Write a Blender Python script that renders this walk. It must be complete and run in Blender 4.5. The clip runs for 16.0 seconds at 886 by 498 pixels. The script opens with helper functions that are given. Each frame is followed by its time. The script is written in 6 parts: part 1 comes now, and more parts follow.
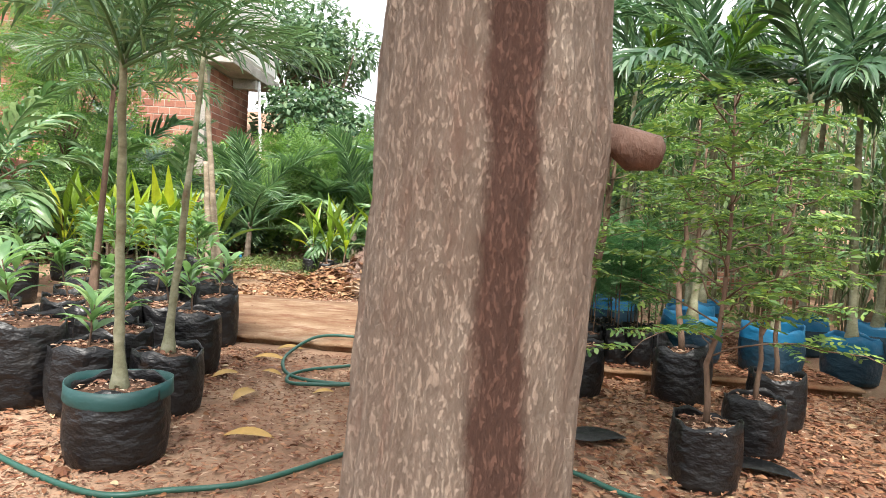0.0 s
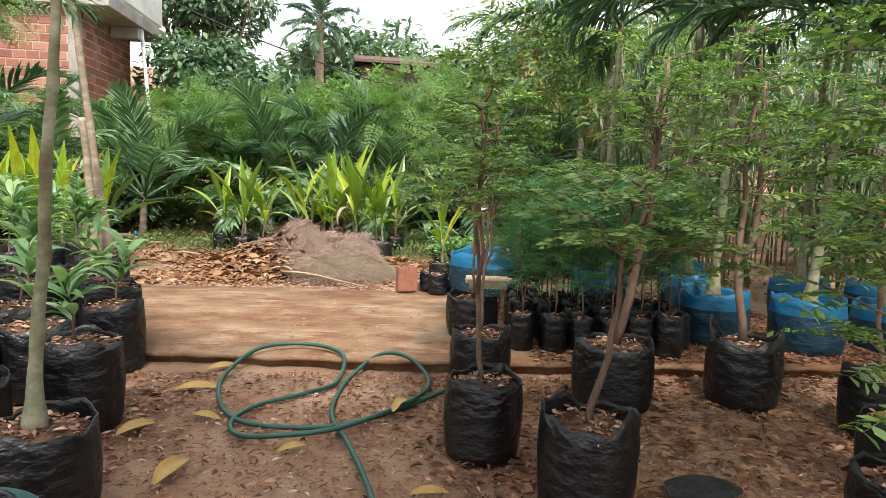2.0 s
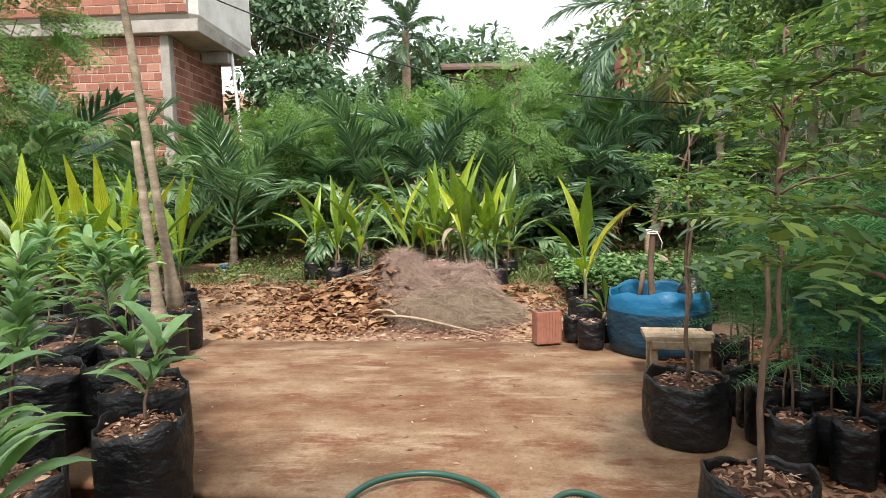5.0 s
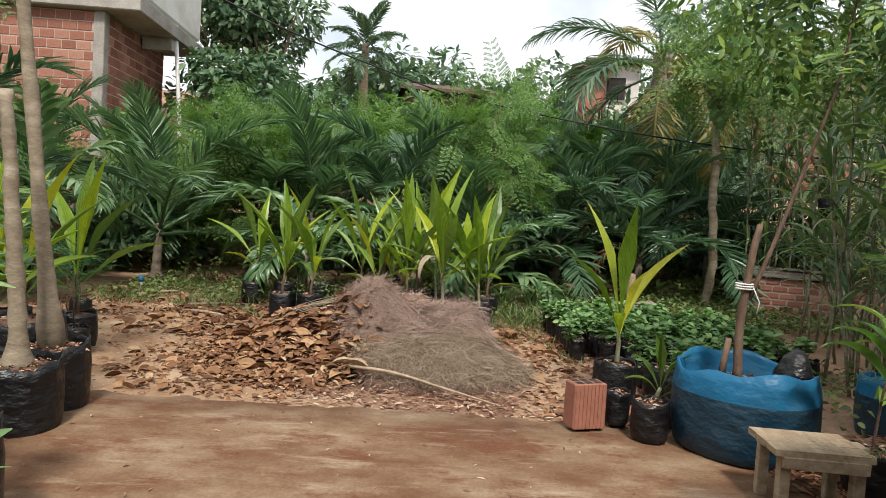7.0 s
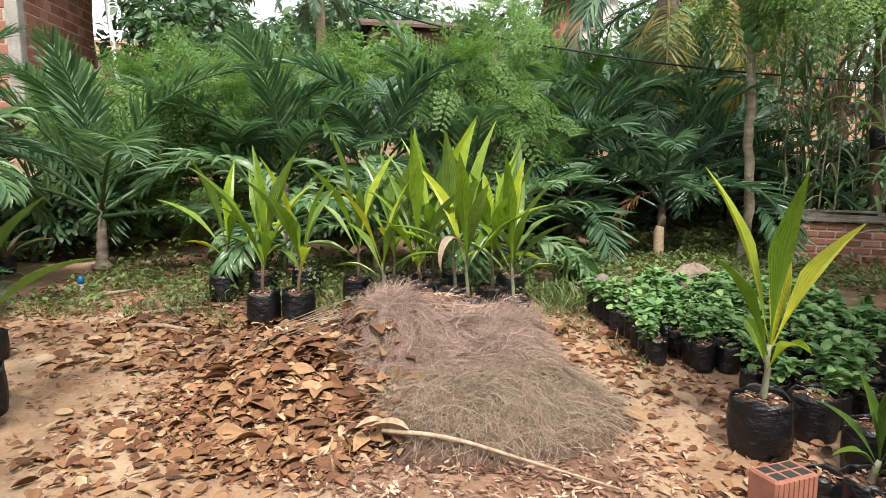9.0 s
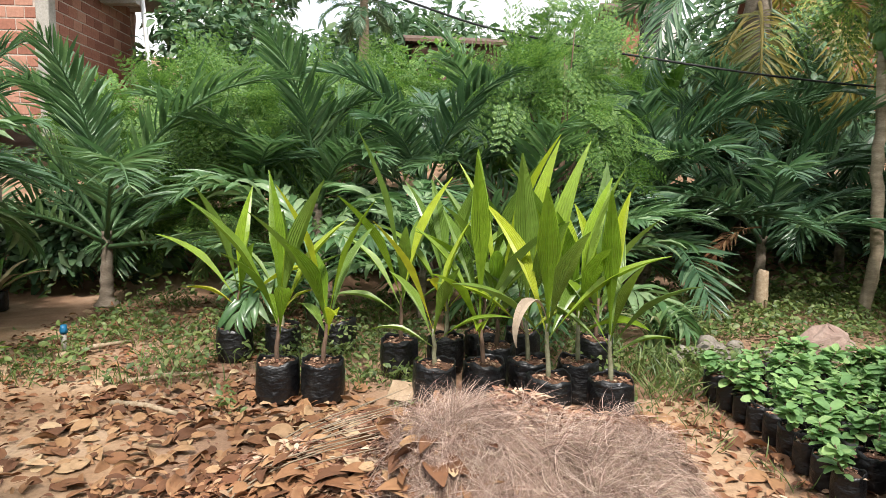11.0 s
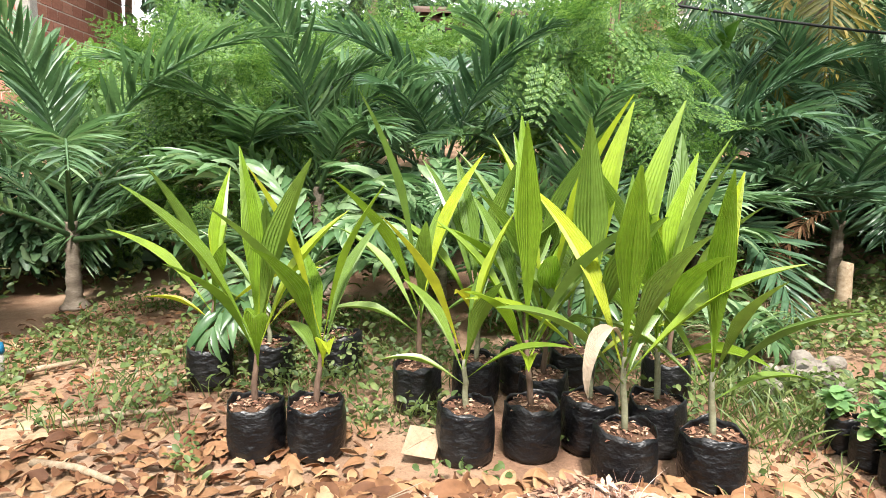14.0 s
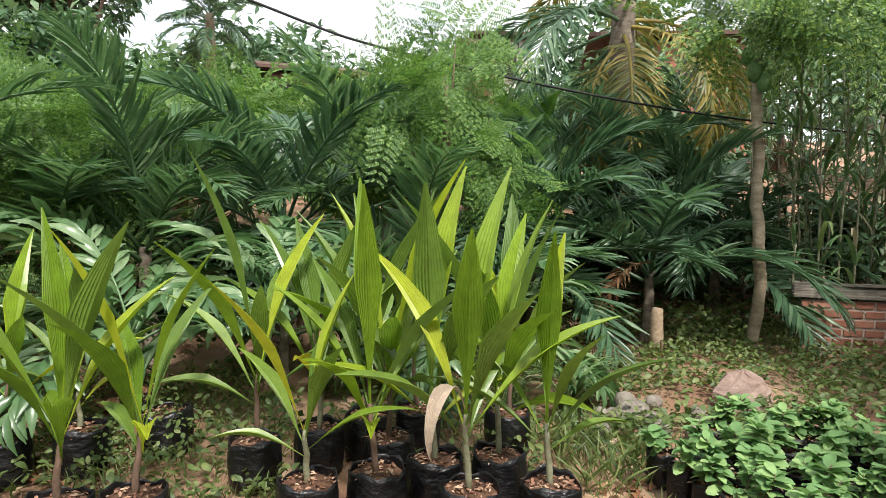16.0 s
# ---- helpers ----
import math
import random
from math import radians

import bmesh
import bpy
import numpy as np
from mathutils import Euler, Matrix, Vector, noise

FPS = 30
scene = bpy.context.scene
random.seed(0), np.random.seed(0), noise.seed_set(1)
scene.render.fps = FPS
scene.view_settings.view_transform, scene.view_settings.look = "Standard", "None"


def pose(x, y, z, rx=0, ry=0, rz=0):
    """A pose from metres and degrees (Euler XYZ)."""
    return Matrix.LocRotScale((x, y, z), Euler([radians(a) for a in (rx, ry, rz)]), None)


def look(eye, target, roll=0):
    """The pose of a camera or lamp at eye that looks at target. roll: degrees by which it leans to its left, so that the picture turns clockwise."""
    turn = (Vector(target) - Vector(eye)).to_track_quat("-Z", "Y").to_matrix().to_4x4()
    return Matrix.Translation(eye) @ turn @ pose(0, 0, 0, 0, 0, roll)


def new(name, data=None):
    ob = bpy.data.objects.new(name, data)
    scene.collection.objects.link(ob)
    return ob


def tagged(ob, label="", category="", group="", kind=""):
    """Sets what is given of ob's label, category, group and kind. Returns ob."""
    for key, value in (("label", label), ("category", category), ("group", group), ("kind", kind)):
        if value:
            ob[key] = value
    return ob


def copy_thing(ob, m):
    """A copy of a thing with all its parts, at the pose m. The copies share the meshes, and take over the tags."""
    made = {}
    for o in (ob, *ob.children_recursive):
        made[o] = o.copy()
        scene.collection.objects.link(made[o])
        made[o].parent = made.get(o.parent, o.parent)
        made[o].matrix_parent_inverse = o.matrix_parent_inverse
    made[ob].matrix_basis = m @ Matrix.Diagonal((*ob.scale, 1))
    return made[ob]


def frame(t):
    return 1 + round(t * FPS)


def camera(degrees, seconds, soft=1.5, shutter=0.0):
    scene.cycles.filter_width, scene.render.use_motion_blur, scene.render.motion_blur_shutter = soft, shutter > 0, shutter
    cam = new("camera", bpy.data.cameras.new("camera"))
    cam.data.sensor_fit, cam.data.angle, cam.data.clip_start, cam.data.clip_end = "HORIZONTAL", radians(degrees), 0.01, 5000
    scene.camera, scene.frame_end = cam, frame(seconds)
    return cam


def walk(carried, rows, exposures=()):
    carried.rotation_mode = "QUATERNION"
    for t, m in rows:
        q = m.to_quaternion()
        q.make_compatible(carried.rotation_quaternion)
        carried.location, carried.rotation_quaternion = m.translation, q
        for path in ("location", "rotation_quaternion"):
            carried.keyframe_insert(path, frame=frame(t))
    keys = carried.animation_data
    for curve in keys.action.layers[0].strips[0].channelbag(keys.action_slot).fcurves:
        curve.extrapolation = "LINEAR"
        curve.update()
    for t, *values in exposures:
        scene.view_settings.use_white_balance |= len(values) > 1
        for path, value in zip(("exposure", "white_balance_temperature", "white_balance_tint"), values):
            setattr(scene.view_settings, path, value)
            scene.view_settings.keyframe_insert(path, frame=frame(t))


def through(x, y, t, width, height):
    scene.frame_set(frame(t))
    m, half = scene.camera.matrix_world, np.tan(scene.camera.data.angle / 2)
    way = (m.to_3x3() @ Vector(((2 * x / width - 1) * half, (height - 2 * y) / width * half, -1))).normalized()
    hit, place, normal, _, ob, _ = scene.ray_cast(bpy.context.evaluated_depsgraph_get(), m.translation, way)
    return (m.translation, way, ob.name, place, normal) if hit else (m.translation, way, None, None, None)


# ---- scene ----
cam = camera(71.8, 16.0, 0.8)
PATH = [
    (0, (0.531, 0.114, 1.021), (0.419, 2.11, 0.946), 3.7),
    (0.5, (0.313, 0.298, 1.0), (0.216, 2.293, 0.911), 0.5),
    (1, (0.172, 0.626, 1.006), (-0.157, 2.595, 0.888), 1.6),
    (1.5, (0.134, 0.897, 1.014), (-0.084, 2.874, 0.805), 0.6),
    (2, (0.043, 1.212, 1.05), (0.236, 3.193, 0.857), 1.8),
    (2.5, (-0.008, 1.44, 1.057), (0.287, 3.413, 0.918), 0.0),
    (3, (0.0, 1.668, 1.085), (0.41, 3.615, 0.89), 0.7),
    (3.5, (-0.054, 1.868, 1.103), (0.408, 3.803, 0.895), 2.1),
    (4, (-0.174, 2.028, 1.166), (0.191, 3.983, 0.947), -0.4),
    (4.5, (-0.248, 2.255, 1.163), (-0.248, 4.243, 0.951), -2.0),
    (4.7, (-0.246, 2.421, 1.149), (-0.331, 4.41, 0.953), -1.7),
    (6.8, (-0.631, 3.774, 1.113), (-0.612, 5.773, 1.051), 3.6),
    (7, (-0.701, 3.917, 1.096), (-0.597, 5.913, 1.011), 3.6),
    (7.5, (-0.825, 4.267, 1.166), (-0.593, 6.242, 0.954), 0.3),
    (8, (-0.871, 4.653, 1.216), (-0.714, 6.637, 1.022), 0.2),
    (8.5, (-0.969, 4.994, 1.236), (-0.812, 6.97, 0.972), 3.4),
    (9, (-1.071, 5.298, 1.312), (-0.859, 7.268, 1.04), 0.2),
    (9.5, (-1.063, 5.656, 1.338), (-1.003, 7.648, 1.174), -0.0),
    (9.7, (-1.056, 5.78, 1.351), (-1.021, 7.773, 1.178), 0.9),
    (11.8, (-1.235, 7.082, 1.418), (-0.989, 9.044, 1.118), 0.9),
    (12, (-1.245, 7.197, 1.42), (-0.894, 9.136, 1.08), 1.0),
    (12.5, (-1.21, 7.416, 1.422), (-0.888, 9.364, 1.103), -1.1),
    (13, (-1.148, 7.561, 1.405), (-1.089, 9.536, 1.093), -0.5),
    (13.5, (-1.173, 7.629, 1.418), (-1.118, 9.603, 1.101), -1.6),
    (14, (-1.211, 7.632, 1.405), (-1.158, 9.611, 1.121), 0.5),
    (14.5, (-1.218, 7.631, 1.423), (-1.068, 9.609, 1.172), 0.6),
    (15, (-1.21, 7.619, 1.4), (-0.903, 9.583, 1.184), -0.1),
    (15.5, (-1.184, 7.626, 1.421), (-0.715, 9.557, 1.198), -0.6),
    (16, (-1.165, 7.648, 1.439), (-0.628, 9.572, 1.334), 0.4),
]
walk(cam, [(t, look(eye, target, roll)) for t, eye, target, roll in PATH],
     [(0, 1.42), (0.5, 1.0), (1, 0.4), (1.5, 0.55), (2, 1.05), (2.5, 1.08), (3, 1.05), (4, 1.05), (4.5, 1.0), (7, 0.4), (7.5, 0.6), (8, 0.55), (8.5, 0.75), (9, 0.9), (9.5, 0.55), (12, 1.4), (13, 1.6), (14, 1.6), (15, 1.2), (15.5, 1.1), (16, 0.85)])

# ---- world and sun: bright broken cloud, soft light from high up ----
world = bpy.data.worlds.new("cloudy_sky")
scene.world = world
world.use_nodes = True
wn, wl = world.node_tree.nodes, world.node_tree.links
wn.clear()
w_out = wn.new("ShaderNodeOutputWorld")
w_bg = wn.new("ShaderNodeBackground")
w_sky = wn.new("ShaderNodeTexSky")
w_sky.sky_type, w_sky.sun_disc = "NISHITA", False
w_sky.sun_elevation, w_sky.sun_rotation = radians(54), radians(177)
w_gain = wn.new("ShaderNodeVectorMath")
w_gain.operation = "SCALE"
w_gain.inputs[3].default_value = 0.13
w_co = wn.new("ShaderNodeTexCoord")
w_noise = wn.new("ShaderNodeTexNoise")
w_noise.inputs["Scale"].default_value, w_noise.inputs["Detail"].default_value = 3.2, 6.0
w_ramp = wn.new("ShaderNodeValToRGB")
w_ramp.color_ramp.elements[0].position, w_ramp.color_ramp.elements[0].color = 0.28, (0.45, 0.45, 0.45, 1)
w_ramp.color_ramp.elements[1].position, w_ramp.color_ramp.elements[1].color = 0.50, (1, 1, 1, 1)
w_mix = wn.new("ShaderNodeMix")
w_mix.data_type = "RGBA"
w_mix.inputs["B"].default_value = (0.93, 0.95, 1.0, 1)
w_bg.inputs["Strength"].default_value = 0.95
wl.new(w_co.outputs["Generated"], w_noise.inputs["Vector"])
wl.new(w_noise.outputs["Fac"], w_ramp.inputs["Fac"])
wl.new(w_ramp.outputs["Color"], w_mix.inputs["Factor"])
wl.new(w_sky.outputs["Color"], w_gain.inputs[0])
wl.new(w_gain.outputs["Vector"], w_mix.inputs["A"])
wl.new(w_mix.outputs["Result"], w_bg.inputs["Color"])
wl.new(w_bg.outputs["Background"], w_out.inputs["Surface"])

sun = new("sun", bpy.data.lights.new("sun", "SUN"))
sun.data.energy, sun.data.angle, sun.data.color = 3.4, radians(8), (1.0, 0.95, 0.88)
sun.matrix_world = look((1, -11, 24), (0, 6, 0))

RNG = np.random.default_rng(7)


# ---- materials ----
def material(name, rough=0.7, spec=0.5):
    m = bpy.data.materials.new(name)
    m.use_nodes = True
    b = m.node_tree.nodes["Principled BSDF"]
    b.inputs["Roughness"].default_value = rough
    b.inputs["Specular IOR Level"].default_value = spec
    return m, m.node_tree.nodes, m.node_tree.links, b


def noise_node(n, l, scale, detail=5.0, rough=0.6, stretch=None):
    co = n.new("ShaderNodeTexCoord")
    t = n.new("ShaderNodeTexNoise")
    t.inputs["Scale"].default_value, t.inputs["Detail"].default_value, t.inputs["Roughness"].default_value = scale, detail, rough
    if stretch:
        mp = n.new("ShaderNodeMapping")
        mp.inputs["Scale"].default_value = stretch
        l.new(co.outputs["Object"], mp.inputs["Vector"])
        l.new(mp.outputs["Vector"], t.inputs["Vector"])
    else:
        l.new(co.outputs["Object"], t.inputs["Vector"])
    return t


def ramp_node(n, l, source, stops):
    r = n.new("ShaderNodeValToRGB")
    e = r.color_ramp.elements
    while len(e) < len(stops):
        e.new(0.5)
    for k, (p, c) in zip(e, stops):
        k.position, k.color = p, (*c, 1)
    l.new(source, r.inputs["Fac"])
    return r


def blend_node(n, l, fac, a, b, kind="MIX"):
    m = n.new("ShaderNodeMix")
    m.data_type, m.blend_type = "RGBA", kind
    if isinstance(fac, float):
        m.inputs["Factor"].default_value = fac
    else:
        l.new(fac, m.inputs["Factor"])
    for key, v in (("A", a), ("B", b)):
        if isinstance(v, tuple):
            m.inputs[key].default_value = (*v, 1)
        else:
            l.new(v, m.inputs[key])
    return m.outputs["Result"]


def bump_node(n, l, bsdf, height, strength, dist):
    b = n.new("ShaderNodeBump")
    b.inputs["Strength"].default_value, b.inputs["Distance"].default_value = strength, dist
    l.new(height, b.inputs["Height"])
    l.new(b.outputs["Normal"], bsdf.inputs["Normal"])


def rough_surface(name, stops, scale, fine, rough=0.9, bump=0.4, dist=0.01, spec=0.3, stretch=None, fine_mix=0.5):
    """Two scales of noise: broad stains through the ramp, fine grain on top, both in relief."""
    m, n, l, b = material(name, rough, spec)
    broad = noise_node(n, l, scale, 6, 0.62, stretch)
    grain = noise_node(n, l, fine, 4, 0.7, stretch)
    base = ramp_node(n, l, broad.outputs["Fac"], stops)
    g = ramp_node(n, l, grain.outputs["Fac"], [(0.25, (0.45, 0.45, 0.45)), (0.75, (1.35, 1.35, 1.35))])
    l.new(blend_node(n, l, fine_mix, base.outputs["Color"], g.outputs["Color"], "MULTIPLY"), b.inputs["Base Color"])
    bump_node(n, l, b, grain.outputs["Fac"], bump, dist)
    return m


def island_surface(name, stops, rough=0.85, spec=0.3, fine=60.0, bump=0.3):
    """Pieces joined in one mesh, each with its own tint."""
    m, n, l, b = material(name, rough, spec)
    geo = n.new("ShaderNodeNewGeometry")
    base = ramp_node(n, l, geo.outputs["Random Per Island"], stops)
    grain = noise_node(n, l, fine, 3, 0.6)
    g = ramp_node(n, l, grain.outputs["Fac"], [(0.25, (0.6, 0.6, 0.6)), (0.75, (1.2, 1.2, 1.2))])
    l.new(blend_node(n, l, 0.6, base.outputs["Color"], g.outputs["Color"], "MULTIPLY"), b.inputs["Base Color"])
    bump_node(n, l, b, grain.outputs["Fac"], bump, 0.004)
    return m


def leaf_material(name, stops, rough=0.42, through=0.35, spec=0.45, per_object=False, fine=25.0):
    """Leaves: tint by leaf, mottling, and light that passes through the blade."""
    m, n, l, b = material(name, rough, spec)
    if per_object:
        src = n.new("ShaderNodeObjectInfo").outputs["Random"]
    else:
        src = n.new("ShaderNodeNewGeometry").outputs["Random Per Island"]
    base = ramp_node(n, l, src, stops)
    grain = noise_node(n, l, fine, 4, 0.6)
    g = ramp_node(n, l, grain.outputs["Fac"], [(0.3, (0.7, 0.7, 0.65)), (0.7, (1.25, 1.25, 1.15))])
    col = blend_node(n, l, 0.6, base.outputs["Color"], g.outputs["Color"], "MULTIPLY")
    l.new(col, b.inputs["Base Color"])
    tr = n.new("ShaderNodeBsdfTranslucent")
    l.new(blend_node(n, l, 1.0, col, (1.3, 1.35, 1.0), "MULTIPLY"), tr.inputs["Color"])
    mx = n.new("ShaderNodeMixShader")
    mx.inputs["Fac"].default_value = through
    out = n["Material Output"]
    l.new(b.outputs["BSDF"], mx.inputs[1])
    l.new(tr.outputs["BSDF"], mx.inputs[2])
    l.new(mx.outputs["Shader"], out.inputs["Surface"])
    return m


def plastic(name, color, dusty, rough=0.38, bump=0.5, scale=9.0, through=0.0):
    """Thin wrinkled nursery plastic with dust and splashed earth."""
    m, n, l, b = material(name, rough, 0.5)
    w = noise_node(n, l, scale, 3, 0.5, (1, 1, 1.6))
    d = noise_node(n, l, 5.0, 6, 0.7)
    f = ramp_node(n, l, d.outputs["Fac"], [(0.52, (0, 0, 0)), (0.80, (0.6, 0.6, 0.6))])
    l.new(blend_node(n, l, f.outputs["Color"], color, dusty), b.inputs["Base Color"])
    r = ramp_node(n, l, d.outputs["Fac"], [(0.35, (rough, rough, rough)), (0.7, (0.75, 0.75, 0.75))])
    l.new(r.outputs["Color"], b.inputs["Roughness"])
    bump_node(n, l, b, w.outputs["Fac"], bump, 0.03)
    if through:
        tr = n.new("ShaderNodeBsdfTranslucent")
        tr.inputs["Color"].default_value = (*color, 1)
        mx = n.new("ShaderNodeMixShader")
        mx.inputs["Fac"].default_value = through
        l.new(b.outputs["BSDF"], mx.inputs[1])
        l.new(tr.outputs["BSDF"], mx.inputs[2])
        l.new(mx.outputs["Shader"], n["Material Output"].inputs["Surface"])
    return m


M_GROUND = rough_surface("earth", [(0.3, (0.165, 0.082, 0.052)), (0.5, (0.28, 0.168, 0.105)), (0.68, (0.39, 0.265, 0.178))], 1.1, 55, 0.95, 0.7, 0.012)
M_SLAB, qn, ql, qb = material("dusty_concrete", 0.92, 0.25)
q_broad = noise_node(qn, ql, 1.7, 8, 0.68, (1, 1.5, 1))
q_base = ramp_node(qn, ql, q_broad.outputs["Fac"], [(0.34, (0.135, 0.066, 0.033)), (0.46, (0.19, 0.11, 0.062)), (0.56, (0.24, 0.155, 0.094)), (0.68, (0.33, 0.24, 0.16))])
q_patch = ramp_node(qn, ql, noise_node(qn, ql, 2.6, 9, 0.72, (1, 1.8, 1)).outputs["Fac"], [(0.50, (0, 0, 0)), (0.62, (0.85, 0.85, 0.85))])
q_scuff = ramp_node(qn, ql, noise_node(qn, ql, 5.5, 8, 0.7, (0.5, 2.2, 1)).outputs["Fac"], [(0.57, (0, 0, 0)), (0.70, (0.6, 0.6, 0.6))])
q_fine = noise_node(qn, ql, 60, 6, 0.75)
q_grain = ramp_node(qn, ql, q_fine.outputs["Fac"], [(0.28, (0.6, 0.58, 0.55)), (0.72, (1.25, 1.25, 1.25))])
q_col = blend_node(qn, ql, q_patch.outputs["Color"], q_base.outputs["Color"], (0.135, 0.05, 0.024))
q_col = blend_node(qn, ql, q_scuff.outputs["Color"], q_col, (0.40, 0.31, 0.22))
ql.new(blend_node(qn, ql, 0.75, q_col, q_grain.outputs["Color"], "MULTIPLY"), qb.inputs["Base Color"])
bump_node(qn, ql, qb, blend_node(qn, ql, 0.5, q_fine.outputs["Color"], q_broad.outputs["Color"]), 0.8, 0.012)
M_SOIL = rough_surface("potting_soil", [(0.3, (0.05, 0.025, 0.016)), (0.7, (0.16, 0.085, 0.05))], 18, 90, 0.95, 0.8, 0.01)
M_CHIP = island_surface("bark_chips", [(0.0, (0.10, 0.045, 0.03)), (0.4, (0.24, 0.12, 0.075)), (0.75, (0.38, 0.24, 0.16)), (1.0, (0.55, 0.42, 0.30))], 0.9)
M_LITTER = island_surface("dry_leaves", [(0.0, (0.085, 0.034, 0.018)), (0.4, (0.185, 0.078, 0.038)), (0.75, (0.29, 0.14, 0.067)), (0.95, (0.37, 0.235, 0.14)), (1.0, (0.45, 0.34, 0.2))], 0.75, fine=35)
M_PALELEAF = island_surface("pale_dry_leaves", [(0.0, (0.10, 0.043, 0.021)), (0.35, (0.19, 0.088, 0.041)), (0.65, (0.27, 0.142, 0.068)), (0.88, (0.36, 0.215, 0.11)), (1.0, (0.45, 0.33, 0.2))], 0.75, fine=30)
M_YELLOW = island_surface("yellow_fallen_leaf", [(0.0, (0.30, 0.13, 0.025)), (1.0, (0.42, 0.30, 0.10))], 0.5, fine=22)
M_FIBRE = island_surface("coir_fibre", [(0.0, (0.13, 0.075, 0.06)), (0.5, (0.34, 0.225, 0.18)), (1.0, (0.58, 0.45, 0.37))], 0.95)
M_FIBRE_BED = rough_surface("coir_bed", [(0.3, (0.08, 0.042, 0.028)), (0.7, (0.19, 0.11, 0.08))], 9, 60, 0.95, 0.9, 0.03)
M_HAY = island_surface("dry_grass", [(0.0, (0.10, 0.068, 0.045)), (0.5, (0.25, 0.18, 0.125)), (1.0, (0.46, 0.37, 0.27))], 0.95)
M_BAG = plastic("black_plastic", (0.004, 0.004, 0.005), (0.03, 0.025, 0.021), 0.28, 0.75, 13.0)
M_BLUE = plastic("blue_plastic", (0.012, 0.15, 0.30), (0.07, 0.15, 0.2), 0.3, 0.7, 7.0, 0.25)
M_BLUEFULL = plastic("blue_film_over_earth", (0.004, 0.028, 0.05), (0.02, 0.045, 0.06), 0.33, 0.8, 9.0)
M_TEAL = plastic("green_plastic", (0.012, 0.06, 0.058), (0.08, 0.11, 0.09), 0.4, 0.3)
M_NET = leaf_material("shade_fern", [(0, (0.05, 0.165, 0.062)), (1, (0.125, 0.29, 0.112))], 0.6, 0.4)
M_BARK, kn, kl, kb = material("flaky_bark", 0.95, 0.25)
k_broad = noise_node(kn, kl, 9, 8, 0.72, (1, 1, 0.3))
k_fine = noise_node(kn, kl, 85, 7, 0.75, (1, 1, 0.5))
k_co = kn.new("ShaderNodeTexCoord")
k_fiss = noise_node(kn, kl, 165, 7, 0.75, (1, 1, 0.38))
k_crack = ramp_node(kn, kl, k_fiss.outputs["Fac"], [(0.36, (0, 0, 0)), (0.54, (1, 1, 1))])
k_base = ramp_node(kn, kl, k_broad.outputs["Fac"], [(0.3, (0.17, 0.115, 0.088)), (0.45, (0.225, 0.168, 0.132)), (0.6, (0.285, 0.225, 0.18)), (0.75, (0.37, 0.31, 0.255))])
k_grain = ramp_node(kn, kl, k_fine.outputs["Fac"], [(0.25, (0.55, 0.55, 0.55)), (0.75, (1.25, 1.25, 1.25))])
k_col = blend_node(kn, kl, 0.7, k_base.outputs["Color"], k_grain.outputs["Color"], "MULTIPLY")
k_edge = kn.new("ShaderNodeMath")
k_edge.operation = "MULTIPLY_ADD"
k_edge.inputs[1].default_value, k_edge.inputs[2].default_value = 0.22, 0.78
kl.new(k_crack.outputs["Color"], k_edge.inputs[0])
k_red = ramp_node(kn, kl, noise_node(kn, kl, 14, 6, 0.7, (1, 1, 0.25)).outputs["Fac"], [(0.54, (0, 0, 0)), (0.68, (0.5, 0.5, 0.5))])
k_col = blend_node(kn, kl, k_red.outputs["Color"], k_col, (0.19, 0.10, 0.072))
k_col = blend_node(kn, kl, k_edge.outputs["Value"], (0.2, 0.13, 0.098), k_col)
# a dark wet run with a ragged border down one side
k_xyz = kn.new("ShaderNodeSeparateXYZ")
kl.new(blend_node(kn, kl, 0.075, k_co.outputs["Object"], noise_node(kn, kl, 11, 5, 0.7, (1, 1, 0.5)).outputs["Color"], "ADD"), k_xyz.inputs["Vector"])
k_off = kn.new("ShaderNodeMath")
k_off.operation = "SUBTRACT"
k_off.inputs[1].default_value = 0.088
kl.new(k_xyz.outputs["X"], k_off.inputs[0])
k_abs = kn.new("ShaderNodeMath")
k_abs.operation = "ABSOLUTE"
kl.new(k_off.outputs["Value"], k_abs.inputs[0])
k_wet = ramp_node(kn, kl, k_abs.outputs["Value"], [(0.028, (0.95, 0.95, 0.95)), (0.044, (0, 0, 0))])
kl.new(blend_node(kn, kl, k_wet.outputs["Color"], k_col, blend_node(kn, kl, 0.8, (0.09, 0.043, 0.031), k_grain.outputs["Color"], "MULTIPLY")), kb.inputs["Base Color"])
k_h = blend_node(kn, kl, 0.55, k_crack.outputs["Color"], k_fine.outputs["Color"])
bump_node(kn, kl, kb, k_h, 0.9, 0.016)
M_WETBARK = rough_surface("wet_bark_streak", [(0.3, (0.045, 0.025, 0.018)), (0.7, (0.115, 0.065, 0.047))], 9, 45, 0.75, 0.8, 0.012, stretch=(1, 1, 0.4))
M_TWIG = rough_surface("brown_stem", [(0.3, (0.08, 0.048, 0.033)), (0.7, (0.21, 0.14, 0.098))], 14, 70, 0.9, 0.6, 0.006, stretch=(1, 1, 0.4))
M_PALMTRUNK = rough_surface("grey_palm_trunk", [(0.3, (0.16, 0.12, 0.08)), (0.55, (0.29, 0.235, 0.165)), (0.75, (0.43, 0.365, 0.28))], 6, 45, 0.85, 0.5, 0.008, stretch=(1, 1, 2.5))
